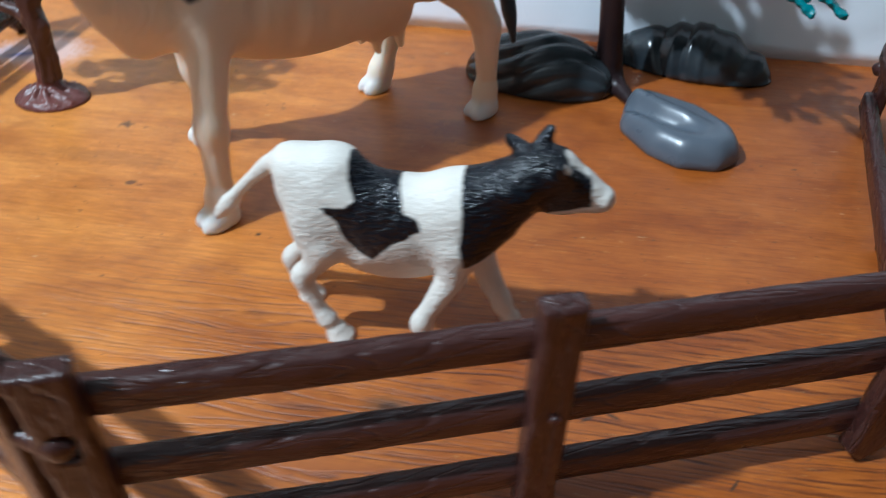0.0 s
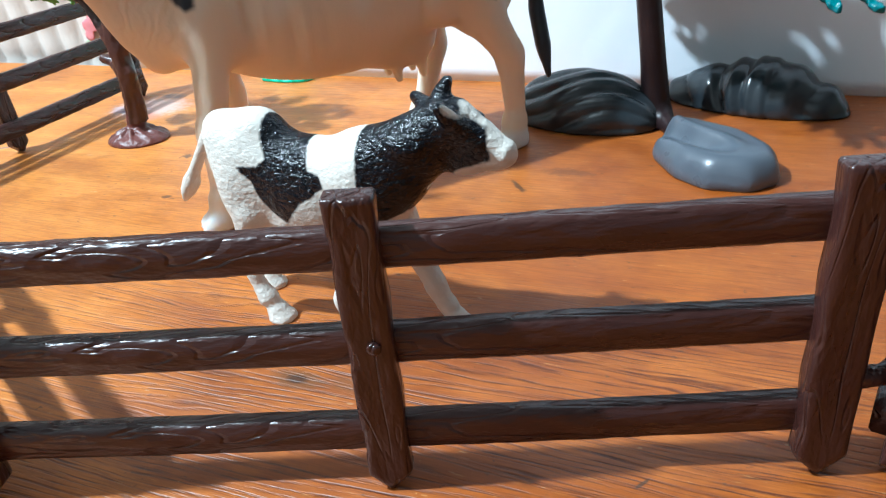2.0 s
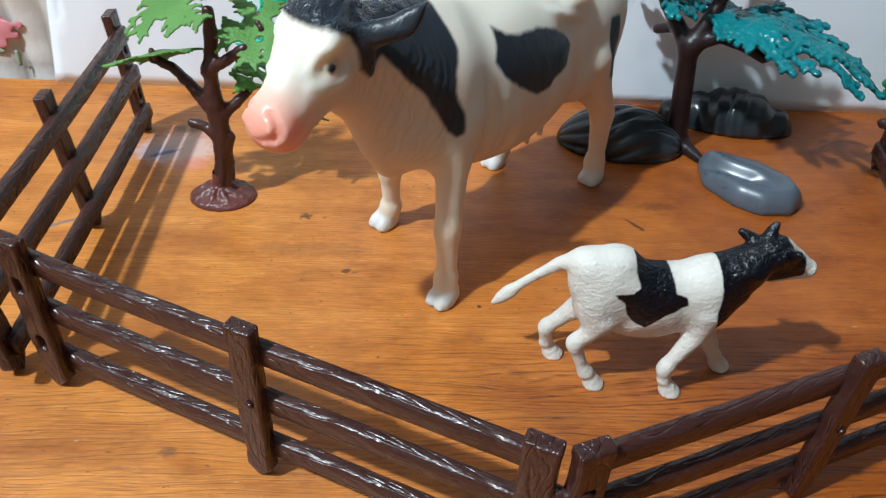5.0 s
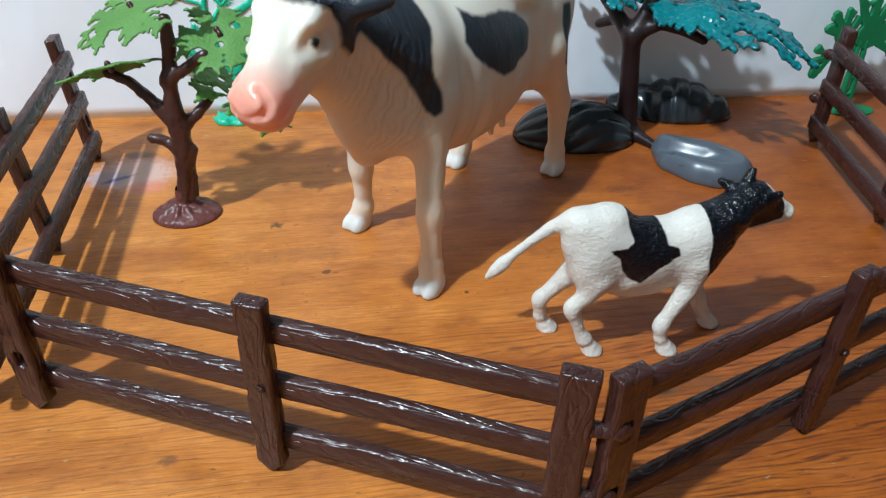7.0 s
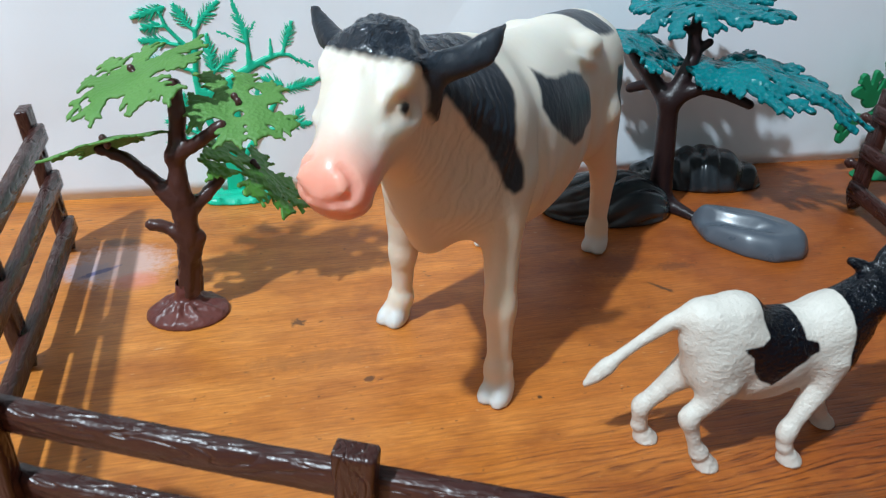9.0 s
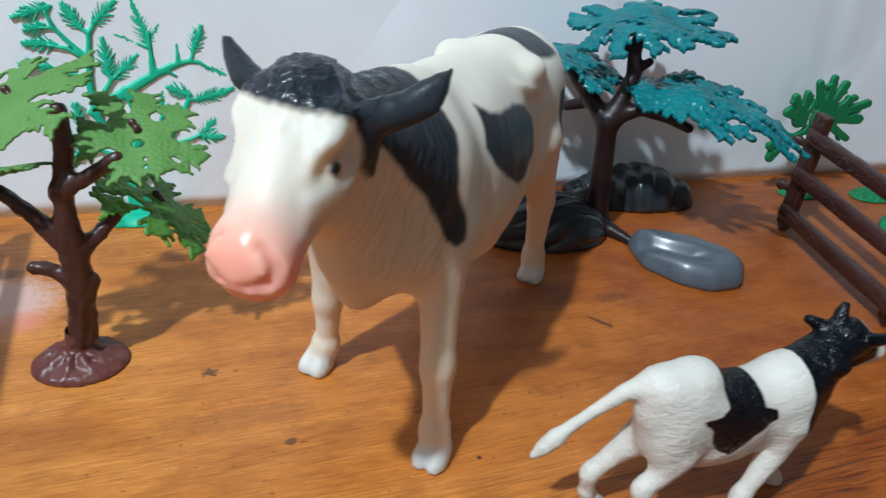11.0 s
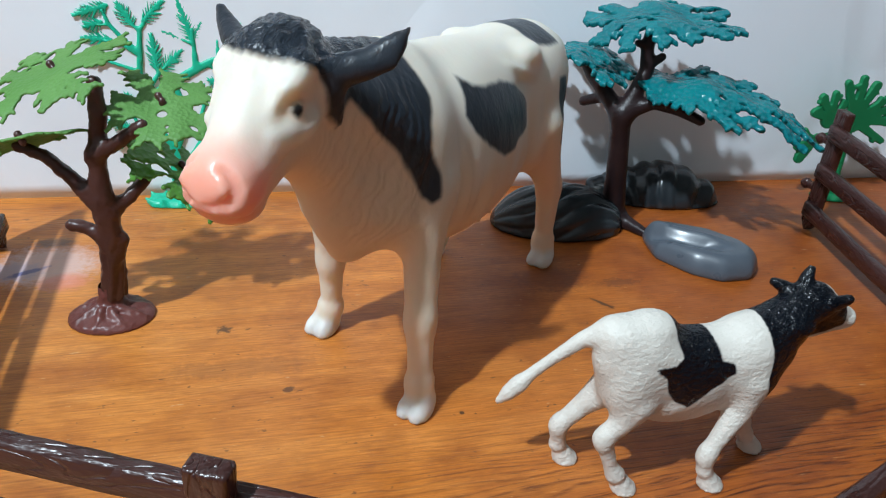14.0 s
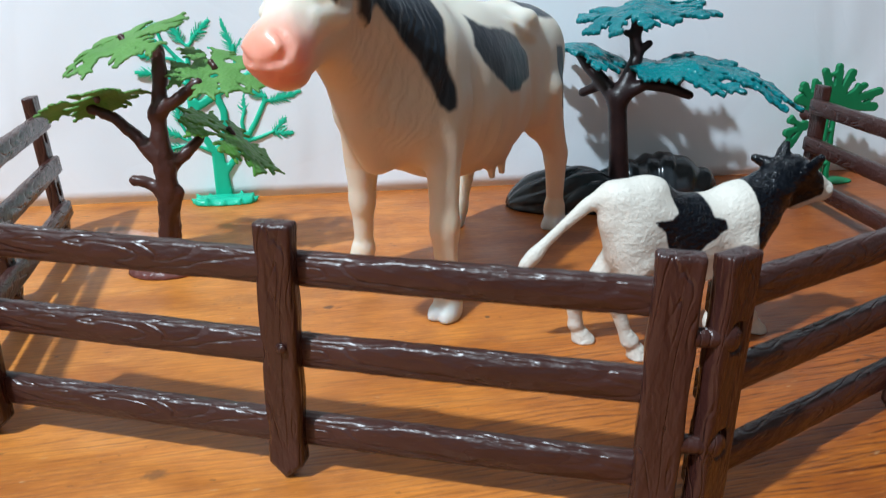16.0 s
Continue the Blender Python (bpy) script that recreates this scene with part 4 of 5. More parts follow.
# ---- the calf ----
def calf():
    c = Clay((-0.56, -0.17, -0.02), (0.55, 0.2, 0.68), 0.0075)
    c.ball((-0.165, 0.0, 0.45), (0.125, 0.085, 0.11), 0.04)
    c.ball((-0.235, 0.0, 0.51), (0.05, 0.05, 0.04), 0.04)
    c.ball((-0.135, 0.0, 0.527), (0.055, 0.05, 0.034), 0.03)
    c.ball((0.0, -0.005, 0.39), (0.22, 0.09, 0.118), 0.05)
    c.ball((-0.01, 0, 0.325), (0.19, 0.08, 0.12), 0.05)
    c.ball((0.15, -0.01, 0.415), (0.11, 0.09, 0.118), 0.04)
    c.ball((-0.19, 0, 0.37), (0.07, 0.075, 0.115), 0.04)
    c.limb([(0.17, -0.01, 0.445, 0.085), (0.26, 0.005, 0.495, 0.068), (0.335, 0.02, 0.54, 0.056)], 0.03)
    c.limb([(0.185, -0.012, 0.39, 0.085), (0.235, -0.004, 0.425, 0.07), (0.29, 0.01, 0.465, 0.05)], 0.03)
    # head
    c.ball((0.36, 0.023, 0.55), (0.056, 0.05, 0.054), 0.02)
    c.limb([(0.37, 0.023, 0.545, 0.048), (0.425, 0.02, 0.52, 0.04), (0.478, 0.018, 0.494, 0.026)], 0.02)
    c.ball((0.487, 0.017, 0.488), (0.023, 0.03, 0.028), 0.01)
    c.ball((0.38, 0.022, 0.475), (0.07, 0.027, 0.046), 0.02)
    c.limb([(0.40, 0.022, 0.475, 0.028), (0.465, 0.018, 0.475, 0.024)], 0.015)
    c.carve([(0.505, -0.012, 0.474, 0.004), (0.46, -0.016, 0.470, 0.004)], 0.004)
    for s in (-1, 1):
        c.carve([(0.30, 0.012 + s * 0.08, 0.455, 0.012), (0.335, 0.015 + s * 0.055, 0.41, 0.018), (0.35, 0.018, 0.395, 0.018)], 0.012)
    for s in (-1, 1):
        c.ball((0.405, 0.022 + s * 0.04, 0.55), (0.02, 0.012, 0.016), 0.01)
        c.carve([(0.507, 0.017 + s * 0.018, 0.497, 0.006), (0.503, 0.017 + s * 0.024, 0.49, 0.005)], 0.004)
    c.limb([(0.325, 0.037, 0.585, 0.02), (0.337, 0.047, 0.612, 0.018), (0.347, 0.053, 0.632, 0.012)], 0.012)
    c.limb([(0.315, 0.035, 0.562, 0.02), (0.285, 0.056, 0.577, 0.019), (0.258, 0.072, 0.588, 0.013)], 0.012)
    c.limb([(0.385, -0.02, 0.565, 0.02), (0.38, -0.05, 0.59, 0.017), (0.376, -0.072, 0.613, 0.012)], 0.012)
    c.ball((0.27, -0.05, 0.515), (0.05, 0.022, 0.024), 0.02)
    # legs
    c.ball((-0.18, -0.047, 0.36), (0.06, 0.04, 0.10), 0.03)
    c.limb([(-0.16, -0.05, 0.31, 0.042), (-0.195, -0.05, 0.25, 0.031), (-0.235, -0.045, 0.195, 0.023), (-0.2, -0.05, 0.10, 0.018), (-0.18, -0.052, 0.06, 0.025)], 0.025)
    c.limb([(-0.19, 0.05, 0.30, 0.052), (-0.25, 0.07, 0.22, 0.029), (-0.31, 0.082, 0.14, 0.022), (-0.298, 0.086, 0.065, 0.021)], 0.025)
    c.limb([(0.165, -0.058, 0.36, 0.055), (0.155, -0.068, 0.27, 0.034), (0.10, -0.078, 0.16, 0.023), (0.078, -0.08, 0.11, 0.022), (0.09, -0.082, 0.06, 0.018)], 0.025)
    c.limb([(0.175, 0.045, 0.34, 0.052), (0.225, 0.042, 0.22, 0.032), (0.285, 0.04, 0.09, 0.022), (0.305, 0.04, 0.05, 0.022)], 0.025)
    for x, y, z, r in ((-0.236, -0.045, 0.193, 0.028), (-0.308, 0.082, 0.142, 0.026), (0.083, -0.08, 0.118, 0.027), (0.275, 0.04, 0.11, 0.025)):
        c.ball((x, y, z), (r * 0.9, r * 0.9, r * 1.3), 0.02)
    for x, y in ((-0.155, -0.053), (-0.278, 0.088), (0.108, -0.083), (0.322, 0.04)):
        c.ball((x - 0.02, y, 0.062), (0.024, 0.023, 0.02), 0.012)
        c.limb([(x - 0.017, y, 0.055, 0.018), (x + 0.0, y, 0.024, 0.029), (x + 0.01, y, 0.0, 0.04)], 0.006)
    c.limb([(-0.255, 0.01, 0.515, 0.032), (-0.315, 0.03, 0.478, 0.02), (-0.385, 0.05, 0.405, 0.014), (-0.43, 0.063, 0.352, 0.015), (-0.455, 0.07, 0.318, 0.023), (-0.48, 0.075, 0.287, 0.02), (-0.505, 0.08, 0.256, 0.008)], 0.02)
    # muscle creases
    c.carve([(-0.1, -0.115, 0.42, 0.012), (-0.085, -0.115, 0.33, 0.02), (-0.1, -0.10, 0.26, 0.012)], 0.03)
    c.carve([(0.07, -0.115, 0.42, 0.008), (0.085, -0.115, 0.32, 0.016)], 0.03)
    c.carve([(-0.24, -0.115, 0.33, 0.01), (-0.2, -0.115, 0.29, 0.012)], 0.02)
    c.floor()
    v, f = c.skin()
    x, y, z = v.T
    ob = link("toy_calf", v, f, CALF_HIDE)
    swell(ob, 0.0004 * ripple(v, 42.0) + 0.0006 * ripple(v, 95.0, 5.0))
    saddle = polygon_inside(x, z, [(-0.105, 0.8), (-0.095, 0.52), (-0.078, 0.47), (-0.10, 0.455), (-0.155, 0.45), (-0.12, 0.42), (-0.105, 0.37), (-0.075, 0.335), (-0.035, 0.315), (0.015, 0.375), (0.06, 0.40), (0.083, 0.415), (0.075, 0.445), (0.04, 0.455), (0.02, 0.51), (0.005, 0.8)])
    neck = polygon_inside(x, z, [(0.165, 0.8), (0.165, 0.55), (0.178, 0.46), (0.173, 0.40), (0.185, 0.335), (0.30, 0.365), (0.306, 0.41), (0.338, 0.42), (0.376, 0.45), (0.458, 0.48), (0.448, 0.55), (0.40, 0.58), (0.386, 0.605), (0.38, 0.8)])
    layer(ob, "dark", np.maximum(saddle, neck))
    layer(ob, "pink", np.full(len(v), -1.0))
    layer(ob, "hoof", 0.04 - z)
    eye = np.minimum(np.hypot(np.hypot(x - 0.412, y + 0.028), z - 0.552), np.hypot(np.hypot(x - 0.412, y - 0.072), z - 0.552))
    layer(ob, "eye", 0.012 - eye)
    ob.matrix_world = at(0.69, -0.41, 0.0, 0.0)
    return tagged(ob, "small black and white plastic toy calf with raised tail", "toy calf")


calf()


# ---- toy trees ----
def spread(v, eye, along, across, bend=(0.0, 0.0), wave=0.0, seed=0.0):
    """Lays a flat moulding into space: along and across are its plan axes; the ends droop by bend."""
    a = Vector(along).normalized()
    w = Vector(across)
    w = (w - w.dot(a) * a).normalized()
    n = a.cross(w)
    m = np.array([a, w, n])
    p = v.copy()
    p[:, 2] += -bend[0] * p[:, 0] ** 2 - bend[1] * p[:, 1] ** 2
    if wave:
        p[:, 2] += wave * (np.sin(p[:, 0] * 21 + seed) + np.sin(p[:, 1] * 26 + 2 * seed) + 0.6 * np.sin(p[:, 0] * 40 + p[:, 1] * 33))
    return p @ m + np.array(eye)


def lobed(seed, rx, ry, lobes, thin, fat, side, holes=3, jag=0.008, thick=0.016, step=0.0065, root=0.0, point=0.7):
    """A plate of fused oak-like leaves: fat lobes run out from the middle, each with smaller side lobes."""
    rng = random.Random(seed)
    rods = []
    for n in range(lobes):
        a = 2 * math.pi * (n + rng.uniform(-0.3, 0.3)) / lobes
        far = rng.uniform(0.74, 1.08)
        tip = (far * rx * math.cos(a), far * ry * math.sin(a))
        w = rng.uniform(0.8, 1.2)
        hub = (root * rx + 0.1 * tip[0], 0.1 * tip[1])
        rods.append((hub, tip, fat * w, fat * w * point))
        for q in (0.45, 0.66, 0.86):
            p = (hub[0] + q * (tip[0] - hub[0]), hub[1] + q * (tip[1] - hub[1]))
            for k in (-1, 1):
                b = math.atan2(tip[1] - hub[1], tip[0] - hub[0]) + k * rng.uniform(0.5, 0.9)
                l = side * rng.uniform(0.6, 1.2) * (1.25 - 0.4 * q)
                rods.append((p, (p[0] + l * math.cos(b), p[1] + l * math.sin(b)), thin, thin * point))
    gaps = [(rng.uniform(-0.6, 0.6) * rx, rng.uniform(-0.6, 0.6) * ry, rng.uniform(0.008, 0.018)) for _ in range(holes)]
    ph = [rng.uniform(0, 6) for _ in range(4)]

    def shape(X, Y):
        d = (np.hypot((X - 0.15 * root * rx) / rx, Y / ry) - 0.5) * min(rx, ry)
        for p, q, ra, rb in rods:
            d = np.minimum(d, rod2(X, Y, p, q, ra, rb))
        d = d + jag * 0.5 * (np.sin(X * 105 + ph[0]) * np.sin(Y * 98 + ph[1]) + np.sin(X * 190 + Y * 60 + ph[2]) * np.sin(Y * 170 - X * 40 + ph[3]))
        for x, y, r in gaps:
            d = np.maximum(d, r - np.hypot((X - x) * 0.6, Y - y) + 0.004 * np.sin(X * 120))
        return d

    big = side + fat + 0.05
    return sheet((-rx * 1.08 - big, -ry * 1.08 - big), (rx * 1.08 + big, ry * 1.08 + big), step, shape, thick)


def oak():
    base = thing("toy_oak_tree", at(-0.95, 0.62), "toy tree with brown trunk and light green leaf plates", "toy tree")
    c = Clay((-0.2, -0.18, -0.02), (0.2, 0.18, 0.13), 0.008)
    c.ball((0.0, 0.0, 0.0), (0.15, 0.125, 0.045), 0.02)
    c.limb([(0.0, 0.01, 0.0, 0.07), (0.0, 0.01, 0.06, 0.042), (0, 0.01, 0.12, 0.034)], 0.03)
    rng = random.Random(5)
    for n in range(9):
        a = n * 0.7
        c.limb([(0.05 * math.cos(a), 0.05 * math.sin(a), 0.05, 0.014), (0.12 * math.cos(a + 0.2), 0.1 * math.sin(a + 0.2), 0.024, 0.010)], 0.008)
    for n in range(26):
        a, r = rng.uniform(0, 6.28), rng.uniform(0.35, 0.95)
        q, w = a + rng.uniform(-0.35, 0.35), min(1.0, r + rng.uniform(0.15, 0.3))
        c.limb([(0.14 * r * math.cos(a), 0.115 * r * math.sin(a), 0.046 - 0.03 * r * r, 0.008), (0.14 * w * math.cos(q), 0.115 * w * math.sin(q), 0.044 - 0.03 * w * w, 0.006)], 0.005)
    c.floor()
    v, f = c.skin()
    foot = link("base", v, f, BARK_RED, base, "reddish brown oval root base")
    swell(foot, np.clip(v[:, 2] / 0.02, 0.3, 1) * (0.004 * ripple(v, 38.0) + 0.003 * ripple(v, 75.0, 2.0)))
    c = Clay((-0.3, -0.2, 0.08), (0.26, 0.2, 0.95), 0.009)
    c.limb([(0.012, 0.01, 0.07, 0.036), (0.026, 0.01, 0.2, 0.035), (0.038, 0.0, 0.31, 0.038), (0.034, -0.005, 0.42, 0.034), (0.026, 0.0, 0.52, 0.03), (0.032, 0.01, 0.63, 0.024), (0.05, 0.02, 0.76, 0.026), (0.048, 0.03, 0.85, 0.02)], 0.03)
    for n in range(7):
        a = n * 0.9
        c.limb([(0.012 + 0.036 * math.cos(a), 0.01 + 0.036 * math.sin(a), 0.07, 0.013), (0.026 + 0.034 * math.cos(a + 0.3), 0.01 + 0.034 * math.sin(a + 0.3), 0.2, 0.010), (0.036 + 0.034 * math.cos(a + 0.4), 0.034 * math.sin(a + 0.4), 0.33 + 0.04 * (n % 3), 0.008)], 0.004)
    c.limb([(0.05, -0.01, 0.25, 0.022), (0.072, -0.012, 0.315, 0.022), (0.074, -0.012, 0.33, 0.014)], 0.015)
    c.limb([(0.0, 0.0, 0.46, 0.028), (-0.06, 0.02, 0.535, 0.022), (-0.13, 0.045, 0.60, 0.019), (-0.21, 0.06, 0.635, 0.017)], 0.03)
    c.limb([(0.02, 0.0, 0.62, 0.024), (0.10, -0.03, 0.67, 0.02), (0.185, -0.045, 0.735, 0.018)], 0.03)
    c.limb([(0.03, 0.0, 0.41, 0.027), (0.10, 0.03, 0.45, 0.021), (0.165, 0.07, 0.51, 0.018)], 0.03)
    c.limb([(0.01, 0.0, 0.32, 0.024), (-0.04, 0.01, 0.358, 0.02), (-0.084, 0.015, 0.366, 0.02)], 0.02)
    v, f = c.skin()
    trunk = link("trunk", v, f, BARK, base, "dark brown moulded trunk with branches")
    swell(trunk, 0.004 * ripple(v * np.array((1, 1, 0.35)), 45.0) + 0.003 * ripple(v, 70.0, 4.0))
    plates = (
        (11, (-0.09, 0.06, 0.87), (0.49, -0.10, 0.19), (0.15, 0.9, 0.30), 0.235, 0.185, LEAF),
        (12, (0.245, 0.03, 0.775), (0.40, -0.2, -0.10), (0.2, 0.9, 0.40), 0.19, 0.17, LEAF),
        (13, (-0.205, 0.02, 0.665), (0.40, -0.02, 0.10), (0.1, 0.9, -0.4), 0.18, 0.12, LEAF),
        (14, (0.28, 0.11, 0.505), (0.38, -0.05, -0.27), (0.25, 0.9, 0.12), 0.215, 0.125, LEAF_DEEP),
    )
    nubs = ((-0.08, 0.09, 0.89), (0.232, 0.05, 0.80), (-0.18, -0.02, 0.70), (0.275, 0.13, 0.53))
    for (seed, eye, along, across, rx, ry, mat), nub in zip(plates, nubs):
        v, f = lobed(seed, rx * 1.03, ry * 1.03, 9, 0.021, 0.04, 0.07, holes=3, thick=0.010, step=0.005, point=0.35)
        plate = link("leaf_plate", spread(v, eye, along, across, (0.3, 0.6), 0.004, seed), f, mat, base)
        c = Clay(np.array(nub) - 0.06, np.array(nub) + 0.06, 0.007)
        c.ball(nub, (0.013, 0.012, 0.015), 0.006).ball((nub[0] + 0.012, nub[1] - 0.012, nub[2] - 0.018), (0.013, 0.011, 0.017), 0.006)
        v, f = c.skin()
        link("nub", v, f, BARK, plate, "brown peg tip through the leaves")


oak()


def teal_tree():
    base = thing("toy_acacia_tree", at(1.25, 1.17), "toy tree with dark brown trunk and teal leaf plates", "toy tree")
    c = Clay((-0.3, -0.3, -0.02), (0.4, 0.35, 1.02), 0.0095)
    c.limb([(0.02, 0.0, 0.0, 0.075), (0.015, 0.0, 0.1, 0.055), (0.0, 0.0, 0.25, 0.048), (-0.02, 0.0, 0.42, 0.046), (-0.035, 0.0, 0.55, 0.044)], 0.02)
    c.limb([(-0.035, 0.0, 0.54, 0.042), (-0.09, 0.08, 0.63, 0.034), (-0.14, 0.15, 0.70, 0.03), (-0.17, 0.2, 0.76, 0.026)], 0.03)
    c.limb([(-0.085, 0.085, 0.615, 0.026), (-0.145, 0.185, 0.56, 0.022)], 0.02)
    c.limb([(-0.02, 0.0, 0.57, 0.045), (0.025, 0.01, 0.67, 0.034), (0.065, 0.03, 0.75, 0.03), (0.055, 0.045, 0.85, 0.027), (0.06, 0.05, 0.965, 0.022)], 0.03)
    c.limb([(0.065, 0.03, 0.77, 0.02), (0.11, 0.0, 0.82, 0.018)], 0.015)
    c.limb([(0.055, 0.045, 0.86, 0.02), (0.0, 0.04, 0.87, 0.015)], 0.015)
    c.limb([(0.055, 0.045, 0.88, 0.02), (0.10, 0.03, 0.91, 0.015)], 0.015)
    c.limb([(-0.01, 0.0, 0.57, 0.036), (0.08, -0.06, 0.63, 0.028), (0.17, -0.13, 0.62, 0.026), (0.245, -0.2, 0.59, 0.02)], 0.025)
    c.limb([(0.17, -0.13, 0.62, 0.02), (0.22, -0.15, 0.66, 0.017)], 0.015)
    c.limb([(0.06, -0.05, 0.03, 0.035), (0.12, -0.17, 0.02, 0.02), (0.15, -0.2, 0.02, 0.012)], 0.03)
    c.floor()
    v, f = c.skin()
    link("trunk", v, f, BARK_DARK, base, "dark brown forked trunk")
    plates = (
        (21, (0.10, 0.05, 0.985), (0.62, -0.42, 0.06), (0.4, 0.9, 0.2), 0.36, 0.29, 13, (0.35, 0.5), -0.3),
        (22, (-0.11, 0.20, 0.775), (0.32, -0.32, -0.10), (0.5, 0.8, 0.05), 0.22, 0.22, 12, (1.1, 0.5), 0.0),
        (23, (0.34, -0.25, 0.715), (0.62, -0.48, -0.14), (0.4, 0.8, 0.28), 0.40, 0.20, 13, (0.6, 0.6), -0.85),
    )
    for seed, eye, along, across, rx, ry, n, droop, root in plates:
        v, f = lobed(seed, rx, ry, n, 0.025, 0.036, 0.055, holes=9, jag=0.009, thick=0.024, step=0.0075, root=root, point=0.4)
        link("leaf_plate", spread(v, eye, along, across, droop, 0.007, seed), f, TEAL, base)
    c = Clay((0.2, -0.1, 0.68), (0.42, 0.12, 0.82), 0.008)
    rng = random.Random(8)
    for n in range(9):
        c.ball((0.31 + rng.uniform(-0.06, 0.06), 0.0 + rng.uniform(-0.04, 0.04), 0.745 + rng.uniform(-0.01, 0.012)), (0.034, 0.03, 0.017), 0.012)
    v, f = c.skin()
    link("leaf_tuft", v, f, TEAL, base, "small raised teal leaf tuft")


teal_tree()


def upright(v, x0, y0, lean=0.0):
    """Stands a flat moulding on edge: its plan becomes x and z."""
    return np.stack([v[:, 0] - x0, v[:, 2] + y0 + lean * v[:, 1], v[:, 1]], 1)


def mint_tree():
    base = thing("toy_pine_tree", at(-0.76, 1.572), "flat mint green plastic toy tree standing by the paper", "toy tree")
    c = Clay((-0.24, -0.12, -0.02), (0.24, 0.12, 0.1), 0.008)
    c.limb([(-0.11, -0.03, 0.004, 0.03), (0.11, -0.03, 0.004, 0.03), (0.12, 0.03, 0.004, 0.03), (-0.12, 0.03, 0.004, 0.03), (-0.11, -0.03, 0.004, 0.03)], 0.01)
    c.ball((0.0, 0, 0.0), (0.16, 0.075, 0.028), 0.02)
    for n in range(12):
        a = n * 0.52
        c.limb([(0.15 * math.cos(a), 0.065 * math.sin(a), 0.01, 0.012), (0.165 * math.cos(a), 0.07 * math.sin(a), 0.024 + 0.008 * (n % 3), 0.006)], 0.012)
    c.floor()
    v, f = c.skin()
    link("base", v, f, MINT, base)
    limbs = [
        ((-0.765, 0.0, 0.074), (-0.775, 0.15, 0.062), (-0.785, 0.25, 0.05)),
        ((-0.785, 0.22, 0.036), (-0.735, 0.34, 0.03), (-0.735, 0.46, 0.03), (-0.77, 0.55, 0.032)),
        ((-0.79, 0.24, 0.03), (-0.86, 0.36, 0.028), (-0.89, 0.46, 0.027), (-0.9, 0.58, 0.022), (-0.89, 0.67, 0.02), (-0.88, 0.78, 0.016), (-0.83, 0.85, 0.012)),
        ((-0.9, 0.46, 0.034), (-0.79, 0.53, 0.036), (-0.68, 0.6, 0.032), (-0.59, 0.65, 0.026), (-0.53, 0.67, 0.018), (-0.48, 0.67, 0.014), (-0.44, 0.64, 0.010)),
        ((-0.76, 0.13, 0.032), (-0.69, 0.22, 0.026), (-0.635, 0.31, 0.022), (-0.58, 0.4, 0.022), (-0.53, 0.5, 0.02), (-0.53, 0.54, 0.012)),
        ((-0.64, 0.3, 0.018), (-0.56, 0.32, 0.015), (-0.49, 0.35, 0.011)),
        ((-0.635, 0.31, 0.018), (-0.65, 0.4, 0.015), (-0.63, 0.47, 0.011)),
        ((-0.88, 0.78, 0.013), (-0.93, 0.82, 0.010)),
        ((-0.89, 0.68, 0.017), (-0.95, 0.74, 0.014), (-1.0, 0.8, 0.013), (-1.02, 0.86, 0.010)),
        ((-1.0, 0.8, 0.010), (-1.05, 0.8, 0.008)),
        ((-0.89, 0.67, 0.015), (-0.96, 0.72, 0.012), (-1.03, 0.735, 0.009)),
        ((-0.89, 0.49, 0.018), (-0.82, 0.59, 0.014), (-0.83, 0.66, 0.010)),
        ((-0.82, 0.59, 0.012), (-0.78, 0.63, 0.009)),
        ((-0.56, 0.66, 0.014), (-0.56, 0.74, 0.011)),
        ((-0.51, 0.67, 0.014), (-0.49, 0.74, 0.011)),
        ((-0.66, 0.61, 0.021), (-0.66, 0.72, 0.018), (-0.665, 0.79, 0.014)),
        ((-0.66, 0.72, 0.011), (-0.71, 0.745, 0.009)),
        ((-0.61, 0.63, 0.012), (-0.57, 0.61, 0.009)),
        ((-0.53, 0.5, 0.014), (-0.48, 0.52, 0.010)),
        ((-0.79, 0.24, 0.014), (-0.9, 0.3, 0.010), (-1.01, 0.36, 0.008)),
        ((-0.9, 0.3, 0.012), (-0.95, 0.4, 0.010), (-0.96, 0.46, 0.008)),
        ((-0.9, 0.3, 0.010), (-1.0, 0.275, 0.008)),
        ((-0.9, 0.6, 0.012), (-1.04, 0.65, 0.008)),
    ]

    def wood(X, Y):
        d = np.full(X.shape, 9.0)
        for row in limbs:
            for p, q in zip(row[:-1], row[1:]):
                d = np.minimum(d, rod2(X, Y, p, q, 0.58 * p[2] + 0.001, 0.58 * q[2] + 0.001))
        return d

    v, f = sheet((-1.2, -0.0), (-0.2, 1.05), 0.008, wood, 0.02)
    link("trunk", upright(v, -0.76, 0.079, 0.022), f, MINT, base)
